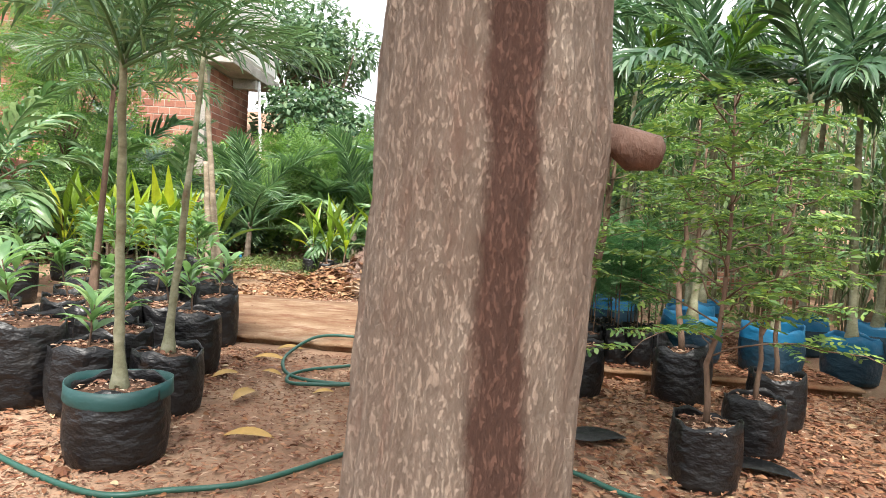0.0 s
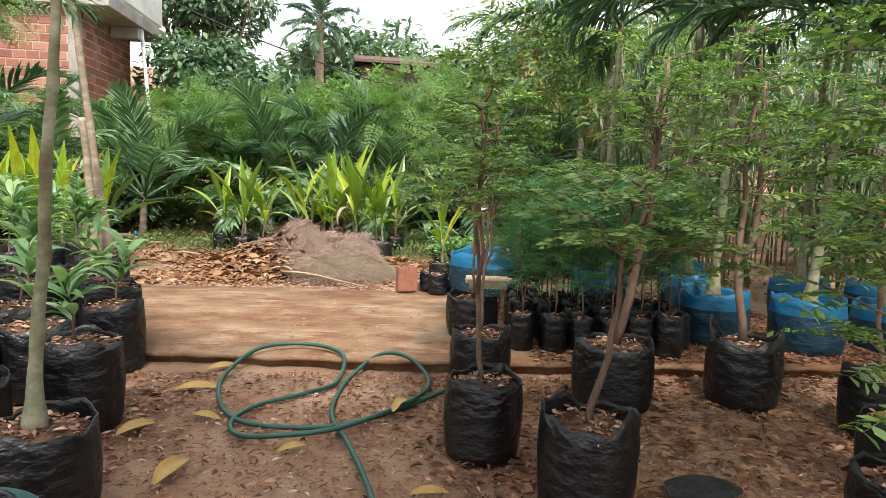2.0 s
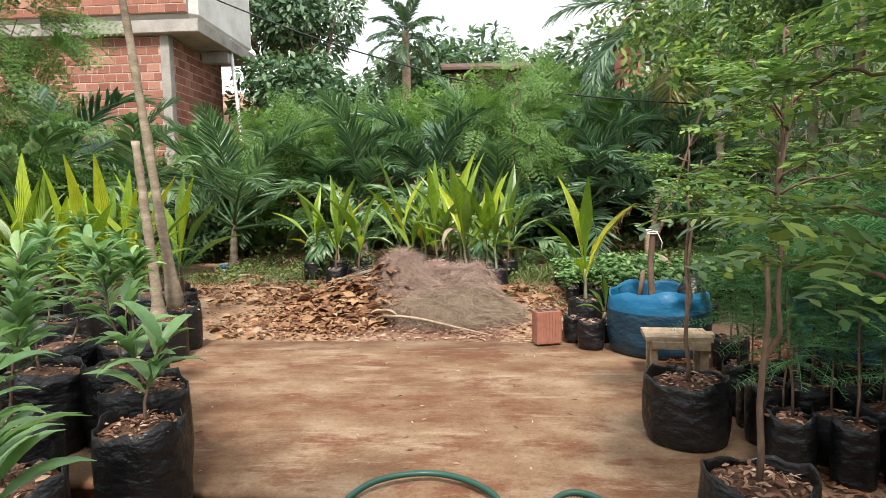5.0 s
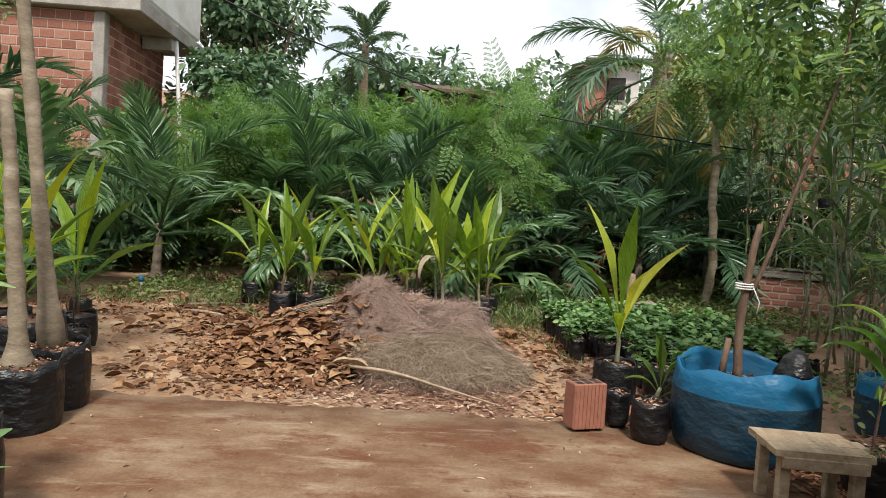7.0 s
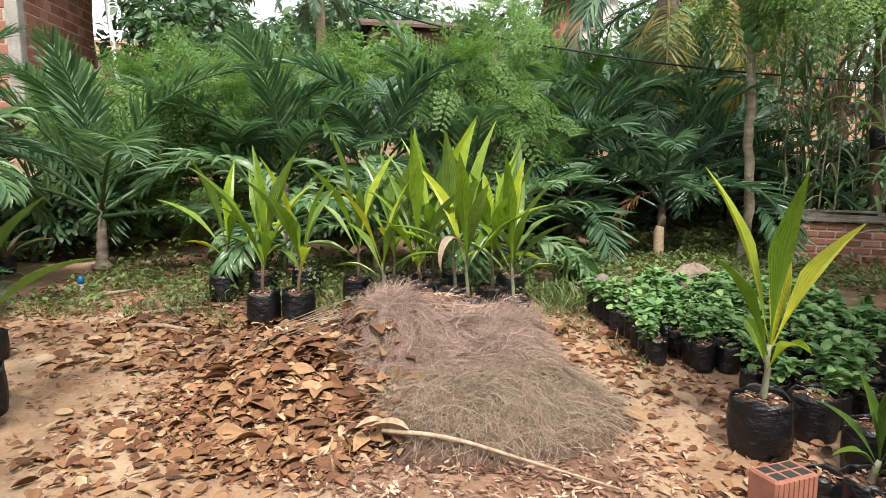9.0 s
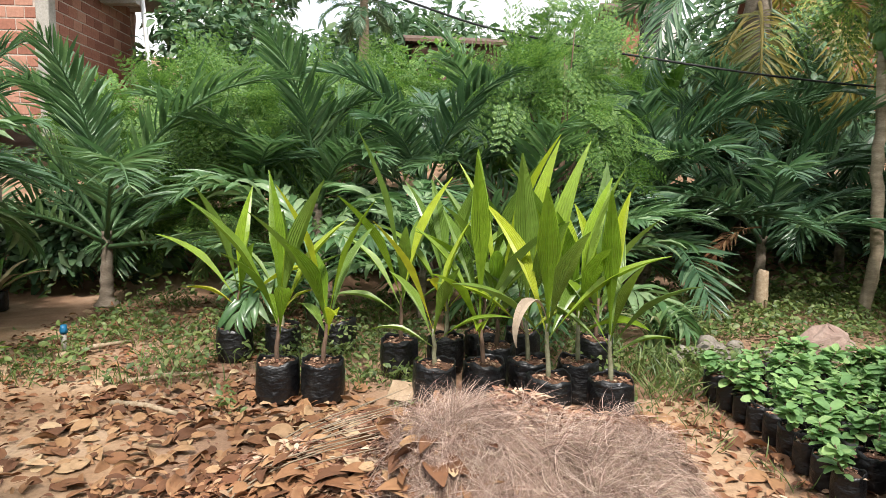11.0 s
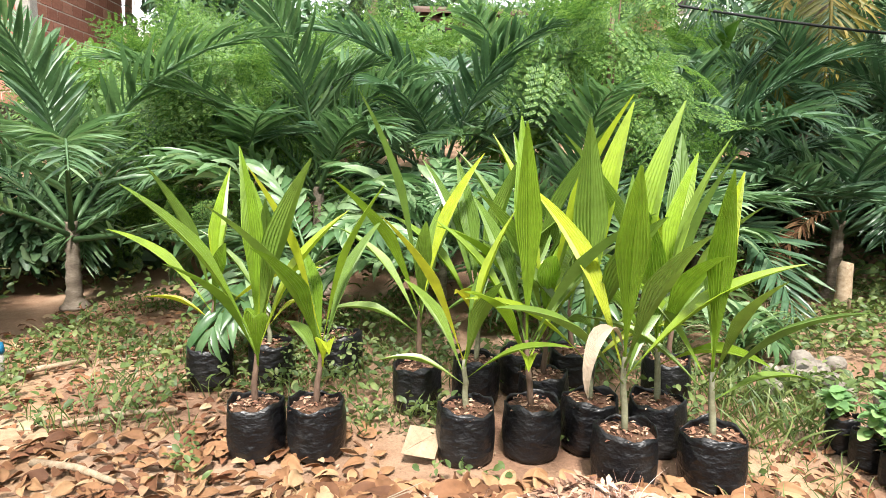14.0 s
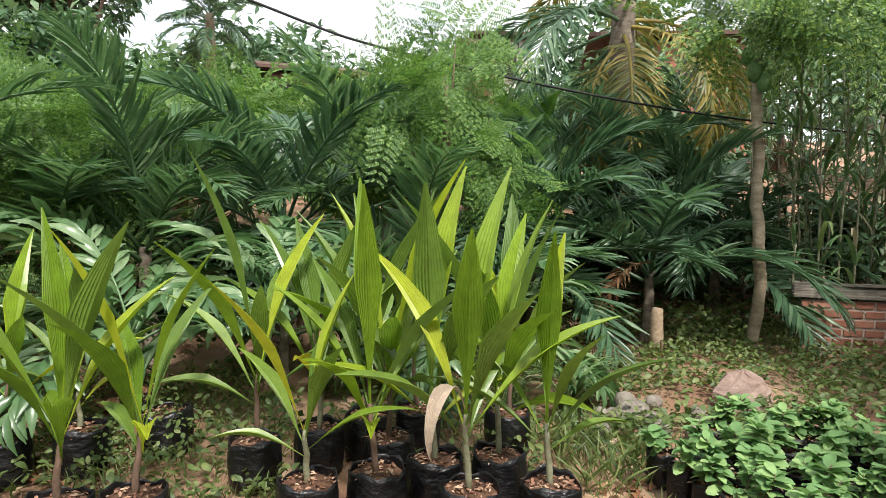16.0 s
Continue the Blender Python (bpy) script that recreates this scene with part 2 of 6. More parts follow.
M_HEDGETRUNK = rough_surface("brown_palm_trunk", [(0.3, (0.11, 0.085, 0.062)), (0.55, (0.21, 0.17, 0.13)), (0.75, (0.32, 0.275, 0.22))], 7, 45, 0.9, 0.7, 0.012, stretch=(1, 1, 2.5))
M_GREENTRUNK = rough_surface("green_palm_trunk", [(0.32, (0.13, 0.085, 0.05)), (0.42, (0.15, 0.14, 0.08)), (0.55, (0.235, 0.235, 0.15)), (0.7, (0.37, 0.355, 0.27))], 6, 40, 0.75, 0.4, 0.006, stretch=(1, 1, 1.2))
M_WOOD = rough_surface("weathered_wood", [(0.3, (0.25, 0.17, 0.10)), (0.7, (0.48, 0.38, 0.27))], 5, 60, 0.85, 0.5, 0.004, stretch=(6, 1, 6))
M_BRICK = island_surface("red_hollow_brick", [(0.0, (0.23, 0.092, 0.06)), (0.6, (0.32, 0.135, 0.09)), (1.0, (0.41, 0.21, 0.145))], 0.9, fine=25)
M_MORTAR = rough_surface("mortar", [(0.3, (0.35, 0.27, 0.22)), (0.7, (0.49, 0.41, 0.35))], 4, 40, 0.95, 0.5, 0.008)
M_CONCRETE = rough_surface("raw_concrete", [(0.3, (0.22, 0.20, 0.17)), (0.7, (0.40, 0.37, 0.33))], 1.5, 25, 0.9, 0.4, 0.008)
M_WHITE = rough_surface("stained_white_paint", [(0.3, (0.48, 0.46, 0.42)), (0.6, (0.72, 0.70, 0.66))], 0.9, 20, 0.8, 0.2, 0.004, fine_mix=0.2)
M_PIPE = rough_surface("white_pvc", [(0.3, (0.62, 0.62, 0.60)), (0.7, (0.80, 0.80, 0.78))], 1.5, 20, 0.45, 0.1, 0.002, fine_mix=0.15)
M_STONE = rough_surface("pale_stone", [(0.3, (0.20, 0.13, 0.105)), (0.7, (0.37, 0.28, 0.235))], 6, 40, 0.9, 0.5, 0.01)
M_HUSK = rough_surface("weathered_coconut_husk", [(0.3, (0.12, 0.10, 0.08)), (0.7, (0.29, 0.26, 0.22))], 9, 50, 0.95, 0.7, 0.01)
M_HOSE = plastic("green_hose", (0.012, 0.068, 0.048), (0.09, 0.10, 0.075), 0.38, 0.1)
# roof tile colour, also painted on one wall as shade below its roof
M_ROOF = rough_surface("old_tiles_and_eave_shade", [(0.3, (0.07, 0.045, 0.035)), (0.7, (0.17, 0.11, 0.085))], 3, 20, 0.95, 0.5, 0.02)
# near-black colour in place of the shade inside brick cores and windows
M_DARK = rough_surface("unlit_inside_shade", [(0.3, (0.02, 0.018, 0.016)), (0.7, (0.05, 0.045, 0.04))], 2, 20)
M_TIE = rough_surface("white_string", [(0.3, (0.6, 0.58, 0.54)), (0.7, (0.8, 0.78, 0.74))], 9, 80)
M_CABLE = rough_surface("black_cable", [(0.3, (0.01, 0.01, 0.01)), (0.7, (0.03, 0.03, 0.03))], 9, 80, 0.6)
M_CARD = rough_surface("damp_cardboard", [(0.3, (0.27, 0.185, 0.115)), (0.7, (0.38, 0.285, 0.195))], 6, 60)

L_COCO = leaf_material("young_coconut_leaf", [(0.0, (0.14, 0.24, 0.025)), (0.5, (0.245, 0.36, 0.032)), (0.85, (0.37, 0.44, 0.034)), (1.0, (0.47, 0.45, 0.04))], 0.36, 0.38, 0.5, True, 14)
L_COCODARK = leaf_material("older_coconut_leaf", [(0.0, (0.11, 0.19, 0.04)), (1.0, (0.21, 0.31, 0.055))], 0.34, 0.3, 0.5, True, 14)
L_DRY = leaf_material("dried_leaf_tip", [(0.0, (0.30, 0.22, 0.15)), (1.0, (0.50, 0.41, 0.34))], 0.7, 0.2, 0.3, True)
L_PALM = leaf_material("dark_palm_leaf", [(0.0, (0.038, 0.085, 0.046)), (0.6, (0.082, 0.16, 0.088)), (1.0, (0.165, 0.25, 0.15))], 0.32, 0.32, 0.5)
L_PALMMID = leaf_material("mid_green_palm_leaf", [(0.0, (0.055, 0.115, 0.054)), (0.6, (0.105, 0.195, 0.088)), (1.0, (0.19, 0.28, 0.149))], 0.36, 0.32)
L_PALMLIGHT = leaf_material("fresh_palm_leaf", [(0.0, (0.055, 0.13, 0.024)), (0.6, (0.10, 0.21, 0.038)), (1.0, (0.19, 0.29, 0.054))], 0.36, 0.33)
L_PALMSOFT = leaf_material("soft_grey_green_palm_leaf", [(0.0, (0.07, 0.15, 0.06)), (0.6, (0.14, 0.24, 0.11)), (1.0, (0.27, 0.36, 0.21))], 0.3, 0.3)
L_PALMYEL = leaf_material("yellowing_palm_leaf", [(0.0, (0.10, 0.13, 0.034)), (0.6, (0.24, 0.21, 0.061)), (1.0, (0.40, 0.30, 0.081))], 0.45, 0.3)
L_FERN = leaf_material("feathery_leaf", [(0.0, (0.06, 0.14, 0.034)), (0.5, (0.115, 0.225, 0.054)), (1.0, (0.21, 0.33, 0.081))], 0.5, 0.38)
L_TREE = leaf_material("tree_leaf", [(0.0, (0.036, 0.085, 0.043)), (0.5, (0.085, 0.165, 0.081)), (1.0, (0.19, 0.27, 0.149))], 0.45, 0.25)
L_SMALL = leaf_material("small_leaflet", [(0.0, (0.05, 0.12, 0.036)), (0.5, (0.115, 0.215, 0.06)), (1.0, (0.28, 0.39, 0.085))], 0.42, 0.33)
L_BROAD = leaf_material("seedling_leaf", [(0.0, (0.095, 0.20, 0.075)), (0.5, (0.165, 0.30, 0.11)), (1.0, (0.29, 0.43, 0.17))], 0.65, 0.3)
L_LONG = leaf_material("long_seedling_leaf", [(0.0, (0.10, 0.21, 0.085)), (0.6, (0.19, 0.33, 0.13)), (1.0, (0.33, 0.46, 0.21))], 0.4, 0.38)
L_PALELEAF = leaf_material("half_dry_leaf", [(0.0, (0.20, 0.17, 0.081)), (1.0, (0.42, 0.33, 0.216))], 0.6, 0.2)
L_CANE = leaf_material("cane_leaf", [(0.0, (0.05, 0.11, 0.047)), (0.6, (0.11, 0.19, 0.074)), (0.92, (0.19, 0.26, 0.095)), (1.0, (0.42, 0.36, 0.270))], 0.4, 0.3)
L_WEED = leaf_material("weed_leaf", [(0.0, (0.06, 0.10, 0.03)), (0.6, (0.115, 0.17, 0.05)), (1.0, (0.20, 0.235, 0.085))], 0.5, 0.3)


# ---- mesh tools ----
def unit(a):
    a = np.asarray(a, float)
    return a / np.maximum(np.linalg.norm(a, axis=-1, keepdims=True), 1e-9)


def join(*geos):
    """Several (points, quads) in one."""
    vs, fs, k = [], [], 0
    for v, f in geos:
        vs.append(v)
        fs.append(f + k)
        k += len(v)
    return np.concatenate(vs), np.concatenate(fs)


def mesh_of(name, geo, mat, smooth=True):
    v, f = geo
    me = bpy.data.meshes.new(name)
    me.vertices.add(len(v))
    me.vertices.foreach_set("co", np.ascontiguousarray(v, np.float32).ravel())
    me.loops.add(f.size)
    me.loops.foreach_set("vertex_index", np.ascontiguousarray(f, np.int32).ravel())
    me.polygons.add(len(f))
    me.polygons.foreach_set("loop_start", np.arange(0, f.size, 4, dtype=np.int32))
    me.polygons.foreach_set("use_smooth", np.full(len(f), smooth))
    me.update(calc_edges=True)
    me.materials.append(mat)
    return me


def part(name, geo, mat, parent, label="", smooth=True, m=None):
    """One mesh object under a thing or a part; geo is points and quads, or a mesh already made."""
    me = geo if isinstance(geo, bpy.types.Mesh) else mesh_of(name, geo, mat, smooth)
    ob = new(name, me)
    ob.parent = parent
    if m is not None:
        ob.matrix_basis = m
    return tagged(ob, label)


def thing(name, at, label, category, group="", kind="", turn=0.0, size=1.0):
    ob = new(name)
    ob.empty_display_size = 0.1
    ob.matrix_basis = pose(*at, 0, 0, turn) @ Matrix.Scale(size, 4)
    return tagged(ob, label, category, group, kind)


def solid(name, geo, mat, label, category, kind="", group="", smooth=True):
    """A thing or a piece of the setting that is one mesh."""
    return tagged(new(name, mesh_of(name, geo, mat, smooth)), label, category, group, kind)


def grid_quads(a, b, closed=False):
    """Quads of a grid of a rows and b columns."""
    i, j = np.meshgrid(np.arange(a - 1), np.arange(b if closed else b - 1), indexing="ij")
    i, j = i.ravel(), j.ravel()
    k = (j + 1) % b
    return np.stack([i * b + j, i * b + k, (i + 1) * b + k, (i + 1) * b + j], 1)


def tube(points, radii, n=8, flute=0.0, capped=True):
    """A tapered tube along points."""
    p = np.asarray(points, float)
    r = np.broadcast_to(np.asarray(radii, float), (len(p),)).copy()
    if capped:
        p = np.concatenate([p[:1], p, p[-1:]])
        r = np.concatenate([[r[0] * 0.02], r, [r[-1] * 0.02]])
    d = unit(np.gradient(np.asarray(points, float), axis=0))
    if capped:
        d = np.concatenate([d[:1], d, d[-1:]])
    ref = np.where(np.abs(d[:, 2:3]) > 0.9, np.array([[1.0, 0, 0]]), np.array([[0, 0, 1.0]]))
    a = unit(np.cross(d, ref))
    for k in range(1, len(a)):
        a[k] = unit(a[k - 1] - d[k] * np.dot(a[k - 1], d[k]))
    b = np.cross(d, a)
    ang = np.linspace(0, 2 * np.pi, n, endpoint=False)
    rr = r[:, None] * (1 + flute * RNG.uniform(-1, 1, (len(p), n)))
    v = p[:, None] + rr[..., None] * (np.cos(ang)[None, :, None] * a[:, None] + np.sin(ang)[None, :, None] * b[:, None])
    return v.reshape(-1, 3), grid_quads(len(p), n, True)


def box(x0, y0, z0, x1, y1, z1, wear=0.0):
    """A box with chamfered upright edges."""
    c = min(x1 - x0, y1 - y0, z1 - z0) * 0.06
    ring = [(x0 + c, y0), (x1 - c, y0), (x1, y0 + c), (x1, y1 - c), (x1 - c, y1), (x0 + c, y1), (x0, y1 - c), (x0, y0 + c)]
    mx, my = (x0 + x1) / 2, (y0 + y1) / 2
    inner = [(mx + (x - mx) * (1 - 2 * c / (x1 - x0)), my + (y - my) * (1 - 2 * c / (y1 - y0))) for x, y in ring]
    hub = [(mx + (x - mx) * 0.01, my + (y - my) * 0.01) for x, y in ring]
    v = [(x, y, z0) for x, y in hub] + [(x, y, z0) for x, y in inner] + [(x, y, z0 + c) for x, y in ring] + [(x, y, z1 - c) for x, y in ring] + [(x, y, z1) for x, y in inner] + [(x, y, z1) for x, y in hub]
    v = np.array(v)
    if wear:
        v += RNG.uniform(-wear, wear, v.shape)
    return v, grid_quads(6, 8, True)


def curve_points(points, n):
    """A smooth line of n points through a few."""
    p = np.asarray(points, float)
    p = np.concatenate([2 * p[:1] - p[1:2], p, 2 * p[-1:] - p[-2:-1]])
    out = []
    for t in np.linspace(0, len(p) - 3 - 1e-6, n):
        k, u = int(t), t - int(t)
        a, b, c, d = p[k:k + 4]
        out.append(0.5 * (2 * b + (c - a) * u + (2 * a - 5 * b + 4 * c - d) * u * u + (3 * b - a - 3 * c + d) * u ** 3))
    return np.array(out)


def arc_line(length, rise, bend, n):
    """A line that starts along x at an elevation of rise degrees and bends down by bend degrees."""
    s = np.linspace(0, 1, n)
    el = np.radians(rise - bend * s ** 1.3)
    step = length / (n - 1)
    x = np.concatenate([[0], np.cumsum(np.cos(el[:-1]) * step)])
    z = np.concatenate([[0], np.cumsum(np.sin(el[:-1]) * step)])
    return np.stack([x, np.zeros(n), z], 1), el


def blade(length, width, rise=0.0, bend=30.0, seg=6, across=3, shape="lance", fold=0.25, pleat=0.0, twist=0.0):
    """A leaf along x: lance, strap, oval or fan outline, folded along the midrib and pleated."""
    p, el = arc_line(length, rise, bend, seg)
    s = np.linspace(0, 1, seg)
    if shape == "lance":
        w = np.sin(np.pi * np.clip(s, 0.02, 0.985) ** 0.8) ** 0.8
    elif shape == "strap":
        w = np.clip(np.minimum(s * 6 + 0.35, 1) * (1 - s ** 4), 0.03, 1)
    elif shape == "oval":
        w = np.sqrt(np.clip(1 - (2 * np.clip(s, 0.02, 0.98) - 1) ** 2, 0.02, 1))
    else:
        w = np.clip(0.10 + 0.95 * np.clip((s - 0.12) / 0.43, 0, 1) ** 1.25, 0, 1) * np.clip((1.0 - s) / 0.42, 0.03, 1) ** 0.8
    u = np.linspace(-0.5, 0.5, across)
    y = width * w[:, None] * u[None]
    lift = fold * np.abs(y) + pleat * (np.arange(across) % 2)[None] * w[:, None]
    a = twist * s[:, None]
    y, lift = y * np.cos(a) - lift * np.sin(a), y * np.sin(a) + lift * np.cos(a)
    n = np.stack([-np.sin(el), np.zeros(seg), np.cos(el)], 1)
    v = p[:, None] + y[..., None] * np.array([0, 1.0, 0]) + lift[..., None] * n[:, None]
    return v.reshape(-1, 3), grid_quads(seg, across)


def place(base, at, along, up, size):
    """Many turned and scaled copies of a small piece, joined into one (points, quads)."""
    v, f = base
    x = unit(along)
    z = unit(up - x * np.sum(up * x, -1, keepdims=True))
    y = np.cross(z, x)
    r = np.stack([x, y, z], 2) * np.asarray(size, float).reshape(-1, 1, 1)
    out = np.einsum("nij,kj->nki", r, v) + np.asarray(at)[:, None]
    n, k = len(out), len(v)
    return out.reshape(-1, 3), (f[None] + (np.arange(n) * k)[:, None, None]).reshape(-1, 4)


def directions(n, low=-1.0, high=1.0):
    z = RNG.uniform(low, high, n)
    a = RNG.uniform(0, 2 * np.pi, n)
    r = np.sqrt(1 - z * z)
    return np.stack([r * np.cos(a), r * np.sin(a), z], 1)


LEAF_LOW = blade(1.0, 0.42, 10, 40, 4, 3, "lance", 0.3)
LEAF_OVAL = blade(1.0, 0.6, 10, 35, 5, 3, "oval", 0.25)
LEAF_LONG = blade(1.0, 0.22, 20, 75, 6, 3, "lance", 0.35)
LEAF_CURL = blade(1.0, 0.46, 14, 55, 5, 3, "lance", 0.45, 0.0, 0.6)
LEAF_CRUMP = blade(1.0, 0.48, 18, 45, 8, 7, "lance", 0.35, 0.05, 0.7)
LEAF_TORN = blade(1.0, 0.62, 6, 20, 6, 7, "strap", 0.15, 0.09, -0.6)


# ---- bags of earth ----
def bag_geo(r, h, soil_z, n=28, lumps=0.05, bulge=0.04, flap=0.0):
    """The skin of a nursery bag: outside, folded rim and inside, as thin as it is but with two sides."""
    zs = np.array([0.0, 0.0, 0.03, 0.12, 0.3, 0.5, 0.7, 0.88, 1.0]) * h
    rs = np.array([0.3, 0.9, 0.97, 1.0, 1.0 + bulge, 1.0 + bulge * 1.2, 1.0 + bulge, 1.0, 0.99]) * r
    zi = np.array([h, h * 0.95, soil_z, soil_z - 0.03])
    ri = np.array([0.965, 0.955, 0.95, 0.92]) * r
    z, rad = np.concatenate([zs, zi]), np.concatenate([rs, ri])
    a = np.linspace(0, 2 * np.pi, n, endpoint=False)
    ph = RNG.uniform(0, 6.28, 6)
    wob = 0.5 * np.sin(3 * a + ph[0]) + 0.5 * np.sin(5 * a + ph[1]) + 0.35 * np.sin(9 * a + ph[2])
    lev = np.clip(z / h, 0, 1)[:, None]
    fold = RNG.uniform(-1, 1, (len(z), n)) * 0.5
    fold[len(zs):] = fold[len(zs) - 1]
    rr = rad[:, None] * (1 + lumps * (wob[None] * lev + fold * 0.45))
    zz = np.repeat(z[:, None], n, 1)
    top = np.clip((zz - h * 0.85) / (h * 0.15), 0, 1)
    zz = zz + top * h * (0.05 * np.sin(2 * a + ph[3]) + 0.03 * np.sin(7 * a + ph[4]))[None]
    if flap:
        zz = zz + top * flap * np.clip(np.sin(2 * a + ph[5]) + 0.35 * np.sin(5 * a), 0, 1.2)[None]
    v = np.stack([rr * np.cos(a), rr * np.sin(a), zz], 2)
    return v.reshape(-1, 3), grid_quads(len(z), n, True)


def soil_geo(r, z, n=22):
    rings = np.array([0.02, 0.3, 0.55, 0.8, 1.0])
    a = np.linspace(0, 2 * np.pi, n, endpoint=False)
    hgt = z + 0.02 * (1 - rings ** 2)[:, None] + RNG.uniform(-0.006, 0.006, (5, n))
    v = np.stack([r * rings[:, None] * np.cos(a), r * rings[:, None] * np.sin(a), hgt], 2)
    return v.reshape(-1, 3), grid_quads(5, n, True)


def chips_geo(r, z, count, size=0.035):
    """Flakes of bark and shredded leaf strewn on a disc."""
    q = r * np.sqrt(RNG.uniform(0, 1, count)) * 0.96
    a = RNG.uniform(0, 6.283, count)
    at = np.stack([q * np.cos(a), q * np.sin(a), z + 0.02 * (1 - (q / r) ** 2) + RNG.uniform(0, 0.012, count)], 1)
    d = directions(count, -0.25, 0.25)
    up = directions(count, 0.6, 1.0)
    return place(blade(1, 0.42, 5, 25, 3, 3, "strap", 0.4), at, d, up, RNG.uniform(0.4, 1.2, count) * size)


def fill_bag(root, r, h, mat=None, chips=110, lip=0.04, flap=0.0, lumps=0.075, label="", n=28):
    soil = h - lip
    if mat is not None and mat.name == "blue_plastic":
        soil = h * 0.72
    skin = part("bag", bag_geo(r, h, soil, n, lumps, flap=flap), mat or M_BAG, root, label)
    if mat is not None and mat.name == "blue_plastic":
        me = skin.data
        me.materials.append(M_BLUEFULL)
        rows = np.repeat(np.arange(12), n)
        me.polygons.foreach_set("material_index", np.where(rows < 6, 1, 0).astype(np.int32))
    part("soil", soil_geo(r * 0.93, soil), M_SOIL, root, "dark brown potting soil")
    if chips:
        tagged(part("mulch", chips_geo(r * 0.9, soil + 0.004, chips), M_CHIP, root, "shredded bark mulch"), kind="stuff")
    return soil


# ---- plants ----
def bent_stem(h, lean=(0, 0), wob=0.02, n=7):
    s = np.linspace(0, 1, n)
    w = np.cumsum(RNG.normal(0, wob, (n, 2)), 0)
    w -= w[0]
    return np.stack([lean[0] * s + w[:, 0], lean[1] * s + w[:, 1], h * s], 1)


def frond_geo(length, rise, bend, pairs=26, leaflet=0.35, width=0.03, droop=35.0, sweep=50.0, plume=0.0, seg=4, tilt=15.0, stalk=0.18):
    """A feather palm leaf: a tapering rib and drooping leaflets; plume sets the leaflets out all round it."""
    n = 14
    p, el = arc_line(length, rise, bend, n)
    rib = tube(p, np.linspace(length * 0.011, length * 0.002, n), 5)
    s = np.repeat(np.linspace(stalk, 0.985, pairs), 2) + RNG.uniform(-0.006, 0.006, pairs * 2)
    side = np.tile([1.0, -1.0], pairs)
    at = np.stack([np.interp(s, np.linspace(0, 1, n), p[:, k]) for k in range(3)], 1)
    e = np.interp(s, np.linspace(0, 1, n), el)
    t = np.stack([np.cos(e), 0 * e, np.sin(e)], 1)
    nrm = np.stack([-np.sin(e), 0 * e, np.cos(e)], 1)
    sw = np.radians(sweep * (1 - 0.55 * s) + RNG.normal(0, 5, len(s)))[:, None]
    sw2 = np.radians(RNG.normal(tilt, 8, len(s)) + plume * RNG.uniform(-1, 1, len(s)))[:, None]
    lat = np.array([[0, 1.0, 0]]) * side[:, None]
    d = np.cos(sw) * t + np.sin(sw) * (np.cos(sw2) * lat + np.sin(sw2) * nrm)
    up = nrm + 0.3 * RNG.normal(0, 1, (len(s), 3))
    ln = leaflet * np.sin(np.pi * np.clip(0.12 + 0.86 * (s - stalk) / (1 - stalk), 0, 0.97)) ** 0.6 * RNG.uniform(0.85, 1.1, len(s))
    leaf = blade(1.0, width / leaflet, 0, droop, seg, 3, "lance", 0.5)
    return join(rib, place(leaf, at, d, up, ln))


def palm(name, at, label, trunk_h, trunk_r, fronds, leaf_mats, variants, rises, trunk_mat=None, lean=(0, 0), group="", category="palm tree", turn=0.0, bag=None, rings=False, spear=0.0):
    """A palm: trunk, and fronds set in a spiral; variants are ready frond meshes."""
    root = thing(name, at, label, category, group, turn=turn)
    z0 = 0.0
    if bag:
        z0 = fill_bag(root, bag[0], bag[1], bag[2] if len(bag) > 2 else None, chips=160, lumps=bag[3] if len(bag) > 3 else 0.05)
    line = bent_stem(trunk_h, lean, 0.0022, 26 if rings else 12)
    line[:, 2] += z0 - 0.02
    rad = trunk_r * np.linspace(1.25, 0.8, len(line))
    rad[:4] *= np.array([1.75, 1.6, 1.35, 1.12])
    if rings:
        rad[1::4] *= 1.15
    part("trunk", tube(line, rad, 12, 0.03), trunk_mat or M_PALMTRUNK, root)
    top = line[-1]
    for k in range(fronds):
        f = k / max(fronds - 1, 1)
        tilt = rises[0] + (rises[1] - rises[0]) * f + RNG.uniform(-7, 7)
        ang = k * 137.5 + RNG.uniform(-12, 12)
        me = variants[k % len(variants)]
        ob = part("frond", me, None, root, m=pose(*(top - np.array([0, 0, trunk_r * 2 * (1 - f)])), 0, -tilt, 0))
        ob.matrix_basis = Matrix.Translation(top - np.array([0, 0, trunk_r * 3 * (1 - f)])) @ pose(0, 0, 0, 0, 0, ang) @ pose(0, 0, 0, 0, -tilt, 0) @ Matrix.Scale(RNG.uniform(0.85, 1.1), 4)
    return root


def leaf_cloud(centres, radii, count, leaf, size, inward=0.45, droop=0.5, flat=1.0):
    """Leaves in the outer shells of several lobes, so that the outline is uneven and has gaps."""
    centres, radii = np.asarray(centres, float), np.asarray(radii, float)
    k = RNG.choice(len(centres), count, p=radii ** 2 / np.sum(radii ** 2))
    d = directions(count, -0.75, 1.0)
    q = RNG.uniform(inward, 1.0, count) ** 0.5 * RNG.uniform(0.85, 1.12, count)
    at = centres[k] + d * (radii[k] * q)[:, None] * np.array([1, 1, flat])
    along = unit(d + 0.8 * RNG.normal(0, 1, (count, 3))) - np.array([0, 0, droop])
    return place(leaf, at, along, d + np.array([0, 0, 0.7]) + 0.4 * RNG.normal(0, 1, (count, 3)), RNG.uniform(0.6, 1.25, count) * size)


